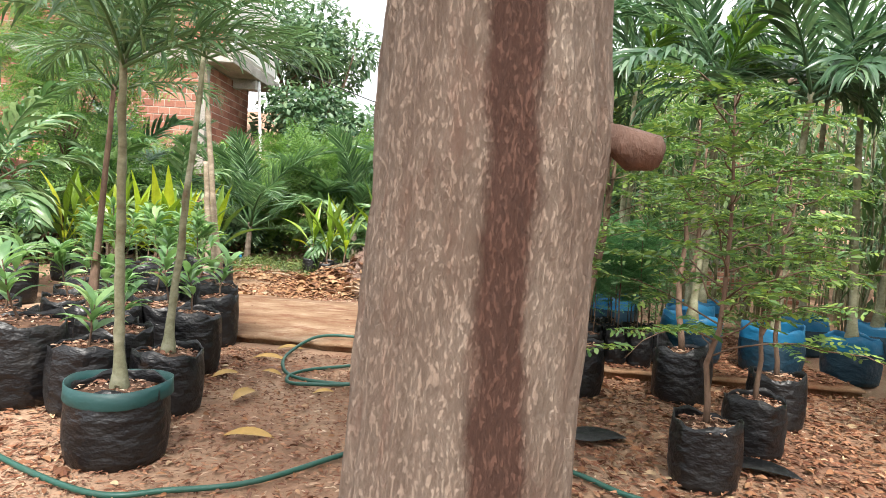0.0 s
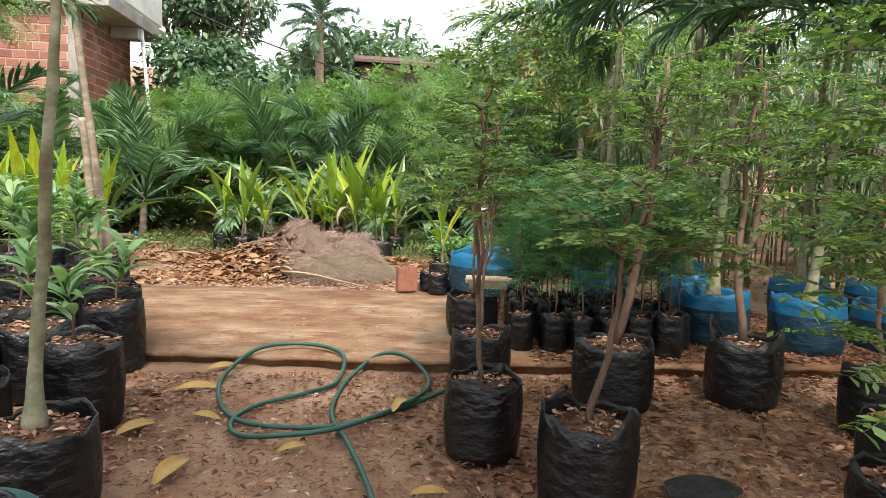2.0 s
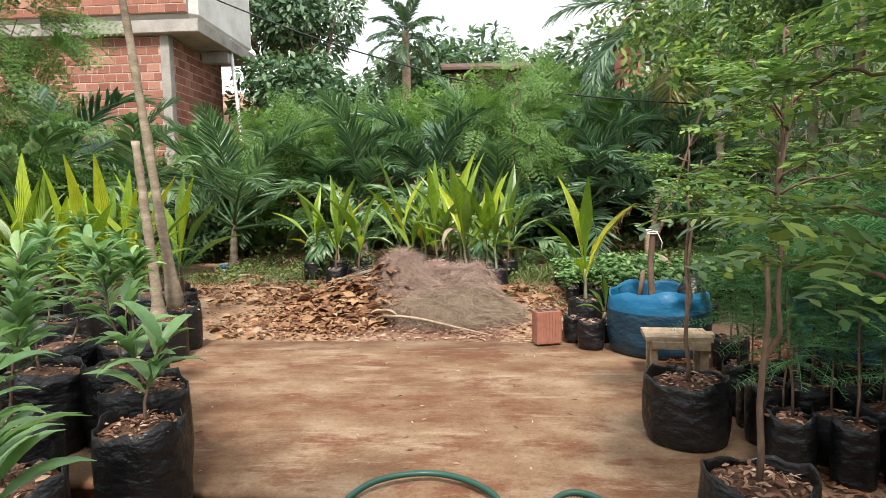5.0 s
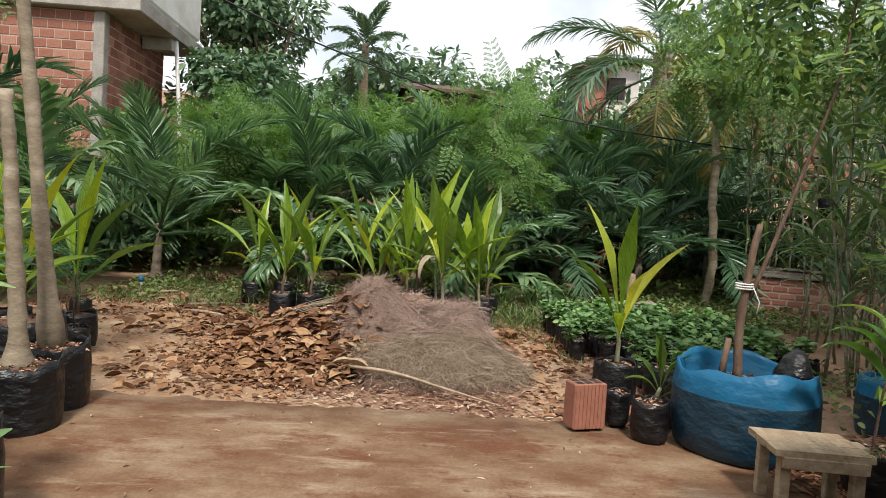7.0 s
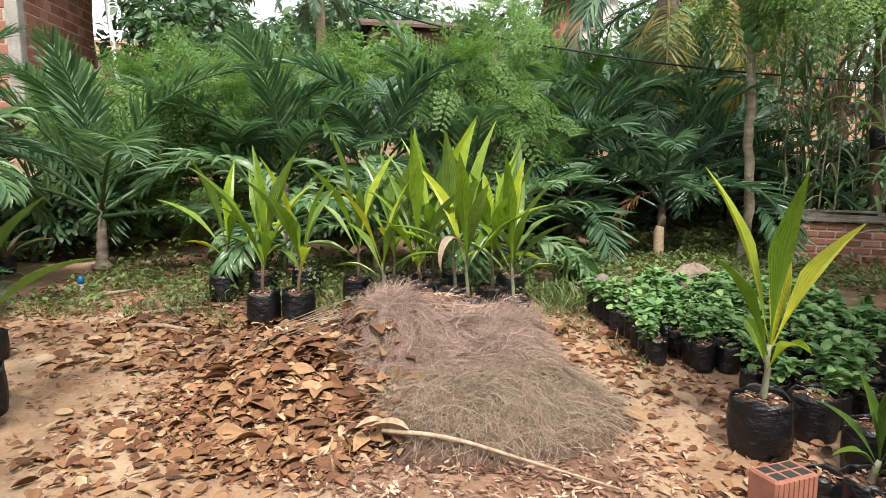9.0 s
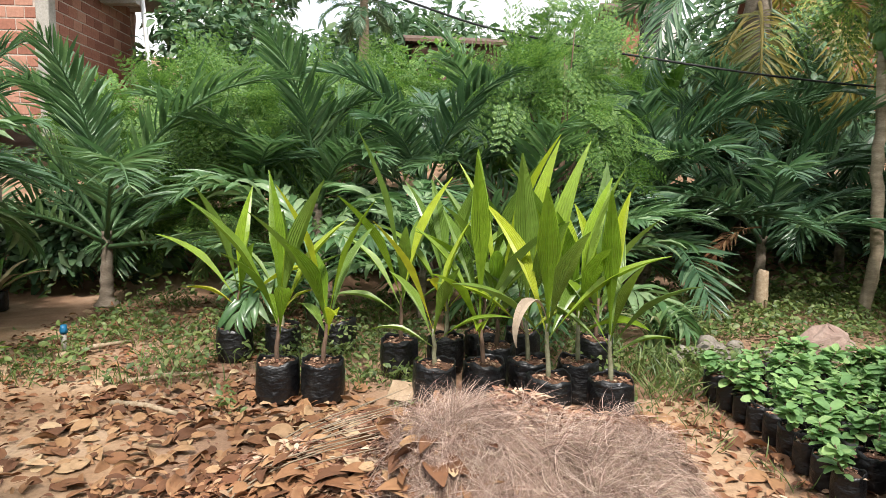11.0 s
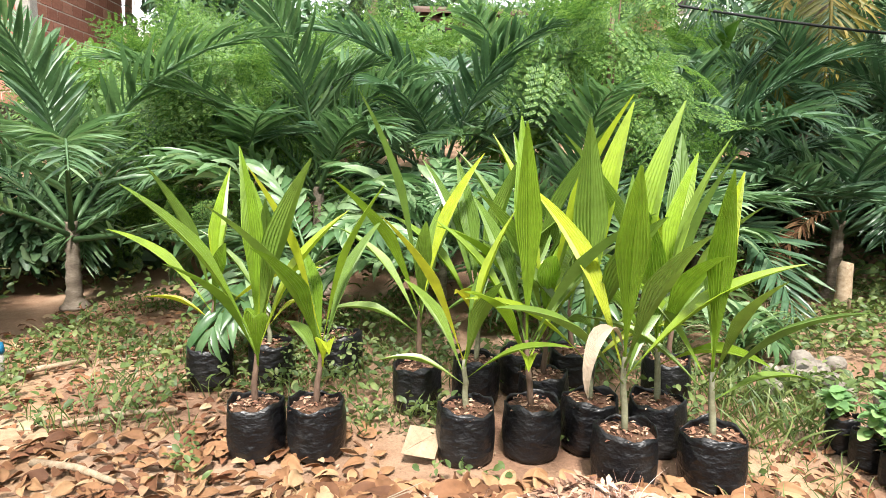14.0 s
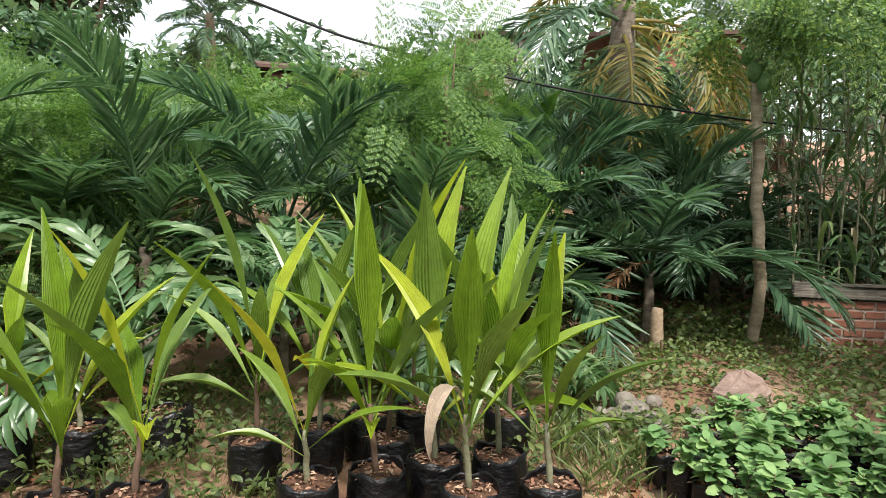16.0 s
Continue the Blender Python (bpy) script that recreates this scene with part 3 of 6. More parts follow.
def spray_geo(pairs, leaflet, length, bend=30, width=0.45, rise=0.0):
    """A twig with leaflets in two rows."""
    n = 6
    p, el = arc_line(length, rise, bend, n)
    s = np.repeat(np.linspace(0.12, 1.0, pairs), 2)
    side = np.tile([1.0, -1.0], pairs)
    at = np.stack([np.interp(s, np.linspace(0, 1, n), p[:, k]) for k in range(3)], 1)
    d = np.stack([0.45 + 0 * s, side, RNG.uniform(-0.25, 0.2, len(s))], 1)
    up = np.array([[0, 0, 1.0]]) + 0.35 * RNG.normal(0, 1, (len(s), 3))
    return join(tube(p, np.linspace(0.0016, 0.0006, n) * length / 0.15, 3), place(blade(1, width, 0, 18, 3, 3, "oval", 0.2), at, d, up, leaflet * RNG.uniform(0.75, 1.15, len(s))))


def layered_tree(name, at, label, h, r_bag, h_bag, crown_low, spread, branches, lean=(0, 0), trunk_r=0.011, group="", bag_label="", flap=0.0, leaf_mat=None, sprays=11, forks=2, leaflet=0.030, spray_len=0.15, lip=0.04):
    """A young tree with flat layers of small leaflets, in a bag."""
    root = thing(name, at, label, "young tree", group, turn=RNG.uniform(0, 360))
    z0 = fill_bag(root, r_bag, h_bag, None, 150, lip, flap, label=bag_label) if r_bag else 0.0
    spray = spray_geo(7, leaflet, spray_len, 25)
    wood, twigs, leaves = [], [], []
    inv = Matrix.Rotation(-root.matrix_basis.to_euler().z, 3, "Z")
    lean = inv @ Vector((*lean, 0))
    for k in range(forks):
        ln = (lean.x * (1 + 0.25 * k), lean.y + 0.1 * k)
        st = bent_stem(h * (1 - 0.1 * k), ln, 0.012, 11)
        st[:, 2] += z0 - 0.02
        if k:
            st[:4] = stem[:4]
        else:
            stem = st
        wood.append(tube(st, trunk_r * np.linspace(1.2, 0.35, 11), 8, 0.05))
        for b in range(branches // forks):
            f = crown_low + (1 - crown_low) * (b + RNG.uniform(0, 1)) / (branches // forks)
            base = np.array([np.interp(f, np.linspace(0, 1, 11), st[:, c]) for c in range(3)])
            ang = (b * 2.4 + k * 1.1 + RNG.uniform(-0.4, 0.4))
            ln2 = spread * (1.05 - 0.55 * f) * RNG.uniform(0.65, 1.15)
            p, _ = arc_line(ln2, RNG.uniform(15, 45), RNG.uniform(25, 55), 7)
            p = np.stack([p[:, 0] * math.cos(ang), p[:, 0] * math.sin(ang), p[:, 2]], 1) + base
            p[1:-1] += RNG.normal(0, 0.008, (5, 3))
            twigs.append(tube(p, np.linspace(0.0045, 0.0014, 7), 5))
            m = sprays
            s = RNG.uniform(0.2, 1.0, m)
            at_ = np.stack([np.interp(s, np.linspace(0, 1, 7), p[:, c]) for c in range(3)], 1)
            a2 = ang + RNG.choice([-1, 1], m) * RNG.uniform(0.2, 1.25, m)
            d = np.stack([np.cos(a2), np.sin(a2), RNG.uniform(-0.12, 0.3, m)], 1)
            leaves.append(place(spray, at_, d, np.array([[0, 0, 1.0]]) + 0.22 * RNG.normal(0, 1, (m, 3)), RNG.uniform(0.7, 1.25, m)))
    part("trunk", join(*wood), M_TWIG, root)
    for g in twigs:
        part("branch", g, M_TWIG, root)
    part("crown", join(*leaves), leaf_mat or L_SMALL, root)
    return root


def coconut_seedling(at, h, leaves, yellow=0.5, turn=0.0, r=0.134, hb=0.265, label="", dry=False, spread=1.0, chips=90):
    """A coconut seedling: bag, soil, sheath and long pleated leaves, each its own part."""
    root = thing("coconut_seedling", at, label or "young coconut palm with pleated yellow-green leaves in a black bag", "potted palm", "coconut seedlings", turn=turn)
    z0 = fill_bag(root, r, hb, None, chips, 0.035)
    sh = 0.30 * h
    st = bent_stem(sh, (RNG.uniform(-0.03, 0.03), RNG.uniform(-0.03, 0.03)), 0.004, 6)
    st[:, 2] += z0 - 0.02
    part("sheath", tube(st, [0.013, 0.016, 0.015, 0.014, 0.012, 0.009], 8, 0.06), M_TWIG if RNG.uniform() < 0.4 else M_GREENTRUNK, root, "brown fibrous leaf sheath")
    top = st[-1]
    leaves += 2
    for k in range(leaves):
        f = k / max(leaves - 1, 1)
        rise = 42 + 41 * f + RNG.uniform(-7, 7)
        ln = h * (0.62 + 0.28 * f) * RNG.uniform(0.85, 1.08)
        wd = ln * RNG.uniform(0.108, 0.148)
        dead = dry and k == 0
        if dead:
            ln, wd = 0.62, 0.07
        elif k == 0:
            ln *= 0.72
        g = blade(ln, wd, rise if not dead else 62, (46 if not dead else 165) * (1.15 - 0.75 * f) * spread, 16, 21, "fan", 0.6, 0.006, RNG.uniform(-0.3, 0.3))
        mat = L_DRY if dead else (L_COCO if RNG.uniform() < yellow else L_COCODARK)
        ob = part("leaf", g, mat, root, "withered brown leaf" if dead else "", smooth=False)
        low = top - np.array([0, 0, sh * 0.45 * (1 - f)]) if not dead else top
        ob.matrix_basis = Matrix.Translation(low) @ pose(0, 0, 0, 0, 0, k * 157 + RNG.uniform(-25, 25))
    return root


# ---- ground, slab, hillside ----
def ground_z(x, y):
    return np.clip((y - 14.2) * 0.24, 0, 7.2) + 0.25 * np.clip(-x - 9.0, 0, 6) * np.clip((y - 6) / 6, 0, 1)


def ground_bump(x, y):
    return np.array([noise.noise(Vector((a * 1.3, b * 1.3, 0.3))) * 0.018 + noise.noise(Vector((a * 6, b * 6, 2.0))) * 0.007 for a, b in zip(x.ravel(), y.ravel())]).reshape(x.shape) - 0.008


def ground_geo():
    xs = np.concatenate([np.linspace(-420, -14, 12), np.arange(-13.5, 13.5, 0.16), np.linspace(14, 420, 12)])
    ys = np.concatenate([np.linspace(-420, -5, 9), np.arange(-4.6, 17, 0.16), np.linspace(18, 60, 22), np.linspace(80, 520, 8)])
    y, x = np.meshgrid(ys, xs, indexing="ij")
    z = ground_z(x, y)
    near = (np.abs(x) < 13.6) & (y > -4.7) & (y < 18)
    bumps = ground_bump(x, y)
    z = z + np.where(near, bumps, 0)
    return np.stack([x, y, z], 2).reshape(-1, 3), grid_quads(len(ys), len(xs))


solid("ground", ground_geo(), M_GROUND, "reddish trodden earth littered with bark shreds", "ground", "structure")


def slab_geo():
    xs = np.linspace(-3.2, 3.3, 66)
    rows = []
    near = np.interp(xs, [-3.2, -1.33, -0.2, 0.34, 1.77, 3.3], [4.98, 4.83, 4.70, 4.65, 4.55, 4.52]) + RNG.normal(0, 0.012, 66)
    far = np.interp(xs, [-3.2, -1.0, 0.4, 3.3], [7.45, 7.32, 7.28, 7.2]) + RNG.normal(0, 0.035, 66)
    for f, z in ((0.014, -0.03), (0.014, 0.036), (0, 0.039), (0, 0.06), (0.005, 0.066), (0.2, 0.067), (0.4, 0.066), (0.6, 0.067), (0.8, 0.065), (0.985, 0.04), (1.0, 0.0), (1.0, -0.03)):
        rows.append(np.stack([xs, near + (far - near) * f, np.full(66, z) + RNG.normal(0, 0.0015, 66)], 1))
    return np.concatenate(rows), grid_quads(len(rows), 66)


solid("pavement_slab", slab_geo(), M_SLAB, "worn concrete slab dusted with tan earth", "pavement", "structure")
SLAB = 0.065


M_PATH = rough_surface("trodden_tan_earth", [(0.3, (0.22, 0.12, 0.063)), (0.5, (0.33, 0.21, 0.125)), (0.68, (0.45, 0.32, 0.21))], 1.6, 40, 0.95, 0.6, 0.01)


def path_geo(ys, left, right):
    """A worn strip over the earth between two ragged borders, its edges sunk below the earth."""
    y = np.arange(ys[0], ys[-1], 0.1)
    a = np.interp(y, ys, left) + RNG.normal(0, 0.05, len(y))
    b = np.interp(y, ys, right) + RNG.normal(0, 0.05, len(y))
    u = np.linspace(0, 1, 26)
    x = a[:, None] + (b - a)[:, None] * u[None]
    yy = np.repeat(y[:, None], 26, 1)
    rim = np.minimum(np.minimum(u, 1 - u)[None] * (b - a)[:, None], np.minimum(y - y[0], y[-1] - y)[:, None])
    z = ground_bump(x, yy) + np.clip(rim * 0.12, 0, 0.016) - 0.006
    return np.stack([x, yy, z], 2).reshape(-1, 3), grid_quads(len(y), 26)


solid("path", path_geo([7.1, 7.6, 8.2, 9.0, 10.0, 11.0, 12.4], [-3.5, -3.4, -3.4, -3.5, -3.8, -4.4, -5.2], [0.7, -1.3, -2.05, -2.2, -2.6, -3.2, -4.2]), M_PATH, "trodden pale tan earth path", "path", "structure")
solid("path_edge", path_geo([7.1, 7.6, 8.5, 9.5, 10.6], [-0.4, 0.0, 0.05, 0.2, 0.3], [0.9, 0.85, 0.8, 0.75, 0.6]), M_PATH, "trodden pale earth beside the seedling bed", "path", "structure")

# ---- litter on the ground ----
def strew(n, region, leaf, size, lift=0.012, height=None):
    """Pieces lying on the ground inside a region (x0, x1, y0, y1) or an ellipse (cx, cy, rx, ry, 'e')."""
    if len(region) == 5:
        q, a = np.sqrt(RNG.uniform(0, 1, n)), RNG.uniform(0, 6.283, n)
        x, y = region[0] + region[2] * q * np.cos(a), region[1] + region[3] * q * np.sin(a)
    else:
        x, y = RNG.uniform(region[0], region[1], n), RNG.uniform(region[2], region[3], n)
    z = (height(x, y) if height else ground_z(x, y)) + RNG.uniform(0.002, lift, n)
    return place(leaf, np.stack([x, y, z], 1), directions(n, -0.12, 0.12), directions(n, 0.75, 1.0), RNG.uniform(0.45, 1.3, n) * size)


CHIP = blade(1, 0.3, 4, 22, 3, 3, "strap", 0.4)
solid("leaf_litter", join(strew(5200, (0.2, 4.2, 0.8, 4.5), LEAF_CURL, 0.05), strew(1500, (-3.6, -0.9, 1.2, 4.6), LEAF_CURL, 0.05), strew(900, (-1.2, 0.7, 1.5, 4.6), LEAF_CURL, 0.035), strew(1500, (-4.6, -2.0, 9.9, 13.4), LEAF_CURL, 0.075, 0.03), strew(250, (-3.6, -2.2, 7.6, 9.9), LEAF_CURL, 0.05, 0.02), strew(700, (0.1, 1.0, 7.4, 10.5), LEAF_CURL, 0.07)), M_LITTER, "dry brown leaves scattered over the earth", "leaf litter", "stuff")
solid("bark_shreds", join(strew(9000, (-1.5, 3.6, 1.2, 4.6), CHIP, 0.034), strew(3500, (-3.6, -0.9, 1.0, 4.7), CHIP, 0.034), strew(2200, (-3.2, 0.6, 7.2, 9.2), CHIP, 0.035), strew(1500, (-1.5, 0.3, 7.3, 8.1), CHIP, 0.05), strew(2500, (-4.5, 1.2, 9.0, 13.0), CHIP, 0.035)), M_CHIP, "shredded bark trodden into the earth", "mulch", "stuff")
M_SHAVE = island_surface("red_wood_shavings", [(0.0, (0.10, 0.036, 0.02)), (0.5, (0.20, 0.085, 0.046)), (1.0, (0.36, 0.19, 0.11))], 0.9)
solid("wood_shavings", join(strew(11000, (0.35, 3.9, 0.9, 4.55), CHIP, 0.05, 0.02), strew(4000, (-3.4, -0.9, 1.0, 4.6), CHIP, 0.045, 0.02), strew(9000, (-1.3, 0.6, 0.9, 4.62), CHIP, 0.032, 0.012)), M_SHAVE, "reddish wood shavings strewn under the bags", "mulch", "stuff")
solid("slab_shavings", strew(14000, (0.95, 3.25, 4.6, 7.1), CHIP, 0.05, 0.018, height=lambda x, y: 0 * x + SLAB), M_SHAVE, "reddish shavings spread over the slab under the bags", "mulch", "stuff")
solid("slab_litter", strew(220, (-3.0, 0.4, 4.9, 7.2), CHIP, 0.03, height=lambda x, y: 0 * x + SLAB), M_CHIP, "a few bark shreds on the slab", "mulch", "stuff")


# ---- compost heap ----
def heap_z(x, y):
    wav = 0.10 * np.sin(5.3 * x + 1.2) + 0.07 * np.sin(9.1 * x + 4 * y)
    a = 0.38 * np.exp(-(((x + 0.68) / 0.66) ** 2 + ((y - 9.02 + wav) / 0.50) ** 2) ** 3.0)
    b = 0.25 * np.exp(-(((x + 0.50) / 0.66) ** 2 + ((y - 8.46) / 0.58) ** 2) ** 1.8)
    c = 0.27 * np.exp(-(((x + 1.40) / 0.60) ** 2 + ((y - 9.05) / 0.66) ** 2) ** 1.3)
    d = 0.11 * np.exp(-(((x + 0.75) / 1.05) ** 2 + ((y - 9.76) / 0.28) ** 2) ** 1.5)
    e = 0.12 * np.exp(-(((x + 1.06) / 0.24) ** 2 + ((y - 8.78) / 0.30) ** 2) ** 2) + 0.06 * np.exp(-(((x + 0.3) / 0.3) ** 2 + ((y - 8.75) / 0.22) ** 2) ** 2)
    h = (a ** 3 + b ** 3 + c ** 3) ** (1 / 3) + d * 0.7 + e - 0.04
    lumps = np.sin(6 * x + 3 * y) * np.sin(7 * y - 2 * x + 1) + 0.7 * np.sin(13 * x - 5 * y) * np.sin(12 * y + 4 * x) + 0.4 * np.sin(27 * x + 9 * y) * np.sin(23 * y - 8 * x)
    return h + 0.042 * lumps * np.clip(h * 4, 0, 1)


def heap_geo():
    n = 90
    x, y = np.meshgrid(np.linspace(-2.7, 0.6, n), np.linspace(7.25, 10.2, n))
    k = np.array([noise.noise(Vector((a * 5, b * 5, 1))) for a, b in zip(x.ravel(), y.ravel())]).reshape(x.shape)
    k2 = np.array([noise.noise(Vector((a * 13, b * 13, 4))) for a, b in zip(x.ravel(), y.ravel())]).reshape(x.shape)
    h = heap_z(x, y)
    return np.stack([x, y, h + (k * 0.045 + k2 * 0.03) * np.clip(h * 8, 0, 1)], 2).reshape(-1, 3), grid_quads(n, n)


heap = thing("compost_heap", (0, 0, 0), "low heap of dry leaves and matted pinkish coir fibre", "compost heap")
part("bed", heap_geo(), M_FIBRE_BED, heap, "dark matted core of the heap")


def fibres(n, region, length, width):
    q, a = np.sqrt(RNG.uniform(0, 1, n)), RNG.uniform(0, 6.283, n)
    x, y = region[0] + region[2] * q * np.cos(a), region[1] + region[3] * q * np.sin(a)
    z = heap_z(x, y) + RNG.uniform(-0.01, 0.045, n)
    e = 0.03
    sx, sy = (heap_z(x + e, y) - heap_z(x - e, y)) / (2 * e), (heap_z(x, y + e) - heap_z(x, y - e)) / (2 * e)
    t = RNG.uniform(0, 6.283, n)
    d = np.stack([np.cos(t), np.sin(t), sx * np.cos(t) + sy * np.sin(t)], 1)
    v, f = blade(1, width, 20, 44, 6, 2, "strap", 0.0, 0, 0.5)
    v = v.copy()
    v[:, 1] += 0.05 * np.sin(v[:, 0] * 4)
    return place((v, f), np.stack([x, y, z], 1), d, np.stack([-sx, -sy, np.ones(n)], 1) + 0.3 * RNG.normal(0, 1, (n, 3)), RNG.uniform(0.4, 1.3, n) * length)


tagged(part("hay", join(fibres(14000, (-0.48, 8.42, 0.66, 0.58), 0.19, 0.008), fibres(5500, (-0.48, 8.42, 0.66, 0.58), 0.10, 0.02), fibres(2600, (-0.15, 8.4, 0.45, 0.62), 0.14, 0.010)), M_HAY, heap, "grey-brown matted dry grass", smooth=False), kind="stuff")
tagged(part("coir", join(fibres(17000, (-0.60, 8.78, 0.58, 0.38), 0.21, 0.007), fibres(6000, (-0.98, 8.72, 0.26, 0.3), 0.2, 0.007), fibres(3000, (-0.25, 8.8, 0.45, 0.4), 0.18, 0.008)), M_FIBRE, heap, "matted pinkish coir fibre", smooth=False), kind="stuff")
locks = []
for k in range(46):
    x, y, t = RNG.uniform(-1.2, -0.15), RNG.uniform(8.5, 9.0), RNG.uniform(0, 6.283)
    q = np.array([(x + s * 0.3 * math.cos(t) + 0.05 * math.sin(7 * s + k), y + s * 0.22 * math.sin(t) + 0.05 * math.cos(6 * s + k)) for s in np.linspace(-0.6, 0.6, 9)])
    z = heap_z(q[:, 0], q[:, 1]) + 0.03 + 0.04 * np.sin(np.linspace(0, 3.14, 9)) * RNG.uniform(0.3, 1.2)
    for m in range(9):
        off = RNG.normal(0, 0.014, 3)
        locks.append(tube(np.column_stack([q, z]) + off + RNG.normal(0, 0.004, (9, 3)), 0.0016, 3))
tagged(part("loose_coir", join(*locks), M_FIBRE, heap, "loose curling locks of coir", smooth=False), kind="stuff")
tagged(part("crumpled_layer", join(strew(520, (-1.45, 8.6, 0.5, 0.75, "e"), LEAF_CRUMP, 0.135, 0.05, heap_z), strew(1800, (-1.6, 8.7, 0.75, 0.9, "e"), LEAF_TORN, 0.05, 0.03, lambda x, y: np.maximum(heap_z(x, y), 0)), strew(480, (-1.42, 8.55, 0.55, 0.8, "e"), LEAF_TORN, 0.085, 0.05, heap_z), strew(160, (-1.6, 8.5, 0.7, 0.95, "e"), LEAF_TORN, 0.07, 0.03, lambda x, y: np.maximum(heap_z(x, y), 0)), strew(420, (-0.75, 9.78, 1.1, 0.24, "e"), LEAF_CRUMP, 0.14, 0.06, heap_z), strew(350, (-0.75, 9.75, 1.1, 0.26, "e"), LEAF_TORN, 0.11, 0.06, heap_z)), M_PALELEAF, heap, "large crumpled ochre leaves"), kind="stuff")
tagged(part("leaf_layer", join(strew(3200, (-1.58, 8.7, 0.66, 0.95, "e"), LEAF_CURL, 0.065, 0.04, heap_z), strew(1500, (-1.5, 8.7, 0.62, 0.85, "e"), LEAF_TORN, 0.065, 0.05, heap_z), strew(600, (-1.7, 8.6, 0.95, 1.15, "e"), LEAF_CURL, 0.06, 0.02, lambda x, y: np.maximum(heap_z(x, y), 0)), strew(350, (-0.75, 9.7, 1.0, 0.25, "e"), LEAF_CURL, 0.085, 0.04, heap_z)), M_LITTER, heap, "crisp brown leaves"), kind="stuff")
tagged(part("chip_layer", join(strew(15000, (-1.02, 9.30, 0.92, 0.42, "e"), CHIP, 0.06, 0.06, heap_z), strew(2500, (-1.25, 9.0, 0.25, 0.35, "e"), CHIP, 0.05, 0.05, heap_z)), M_CHIP, heap, "shredded pinkish bark"), kind="stuff")
solid("large_dry_leaves", join(strew(300, (-1.9, 0.3, 9.75, 10.05), LEAF_CRUMP, 0.12, 0.05), strew(400, (-1.9, 0.3, 9.7, 10.1), LEAF_TORN, 0.09, 0.05), strew(240, (-3.2, -1.5, 9.2, 10.7), LEAF_CRUMP, 0.12, 0.03), strew(360, (-3.2, -1.4, 9.2, 10.7), LEAF_TORN, 0.09, 0.03), strew(150, (-2.7, -1.3, 7.55, 8.6), LEAF_TORN, 0.08, 0.03), strew(30, (0.1, 0.9, 8.3, 10.0), LEAF_CURL, 0.15, 0.02)), M_PALELEAF, "large tan leaves fallen along the seedlings", "leaf litter", "stuff")

for k, (x, y, a, s) in enumerate([(-0.98, 4.28, 20, 0.22), (-0.92, 4.62, 35, 0.20), (-0.80, 3.95, -15, 0.15), (-1.02, 3.72, 60, 0.2), (-0.72, 3.30, 80, 0.24), (-0.55, 2.78, 15, 0.22), (-1.05, 2.62, 140, 0.2), (0.12, 4.02, 75, 0.17), (-0.35, 3.55, 40, 0.13), (0.15, 3.2, 10, 0.14), (-1.7, 2.35, 70, 0.18), (0.55, 2.4, 100, 0.13)]):
    ob = solid("fallen_leaf", blade(s, s * 0.3, 8, 30, 8, 5, "lance", 0.5, 0, 0.5), M_YELLOW, "fallen yellow-brown leaf curled on the earth", "leaf", group="fallen leaves")
    ob.matrix_basis = pose(x, y, 0.015, 0, 0, a)

dry_frond = thing("dry_palm_frond", (-1.06, 7.97, 0.0), "dry straw-coloured palm leaf stalk lying on the heap", "palm frond")
part("stalk", tube(curve_points([(0, 0.0, 0.11), (0.3, -0.09, 0.10), (0.62, -0.26, 0.06), (0.95, -0.46, 0.025)], 14), np.linspace(0.013, 0.005, 14), 7), M_WOOD, dry_frond)
part("sheath", place(blade(0.3, 0.11, 5, 20, 6, 5, "lance", 1.1), np.array([[0.12, -0.03, 0.115], [0.02, 0.05, 0.12]]), np.array([[-1, 0.2, 0.1], [-0.9, -0.3, 0.05]]), np.array([[0, 0, 1.0], [0.2, 0, 1]]), np.array([0.6, 0.5])), M_WOOD, dry_frond, "papery split base")
straw = thing("dry_frond", (-2.05, 9.02, 0.03), "grey-green dried palm leaf bent over the heap", "palm frond")
for k in range(-6, 7):
    part("leaflet", tube(curve_points([(0.01 * (k % 4), 0.012 * k, 0.0), (0.35, 0.07 + 0.03 * k, 0.22 + 0.015 * (k % 3)), (0.8 + 0.03 * (k % 5), 0.10 + 0.045 * k, 0.40)], 8), np.linspace(0.006, 0.002, 8), 4), M_PALMTRUNK, straw)

# ---- hose ----
hose = thing("garden_hose", (0, 0, 0), "green garden hose laid in two loops on the earth", "hose")
loop = [(-2.31, 3.05), (-1.83, 2.74), (-1.34, 2.40), (-0.77, 2.14), (-0.51, 2.21), (-0.25, 2.34), (0.0, 2.66), (0.15, 2.84), (0.38, 2.93), (0.59, 2.94), (0.78, 2.87), (1.02, 2.68), (1.2, 2.5), (1.6, 2.3)]
part("feed", tube(curve_points([(x, y, 0.016) for x, y in loop], 110), 0.0115, 8), M_HOSE, hose)
coil = [(0.09, 2.6), (0.09, 2.73), (0.01, 3.19), (-0.09, 3.60), (-0.13, 3.74), (-0.18, 4.02), (-0.13, 4.47), (0.04, 4.77), (0.20, 4.70), (0.30, 4.42), (0.20, 4.07), (-0.12, 3.72), (-0.42, 3.66), (-0.56, 3.74), (-0.60, 3.90), (-0.52, 4.08), (-0.33, 4.24), (-0.19, 4.42), (-0.18, 4.70), (-0.40, 4.88), (-0.66, 4.79), (-0.79, 4.53), (-0.73, 4.16), (-0.55, 3.86), (-0.2, 3.80), (0.1, 3.98), (0.42, 4.32)]
zs = 0.016 + 0.03 * np.clip(np.sin(np.linspace(0, 19, len(coil))), 0, 1)
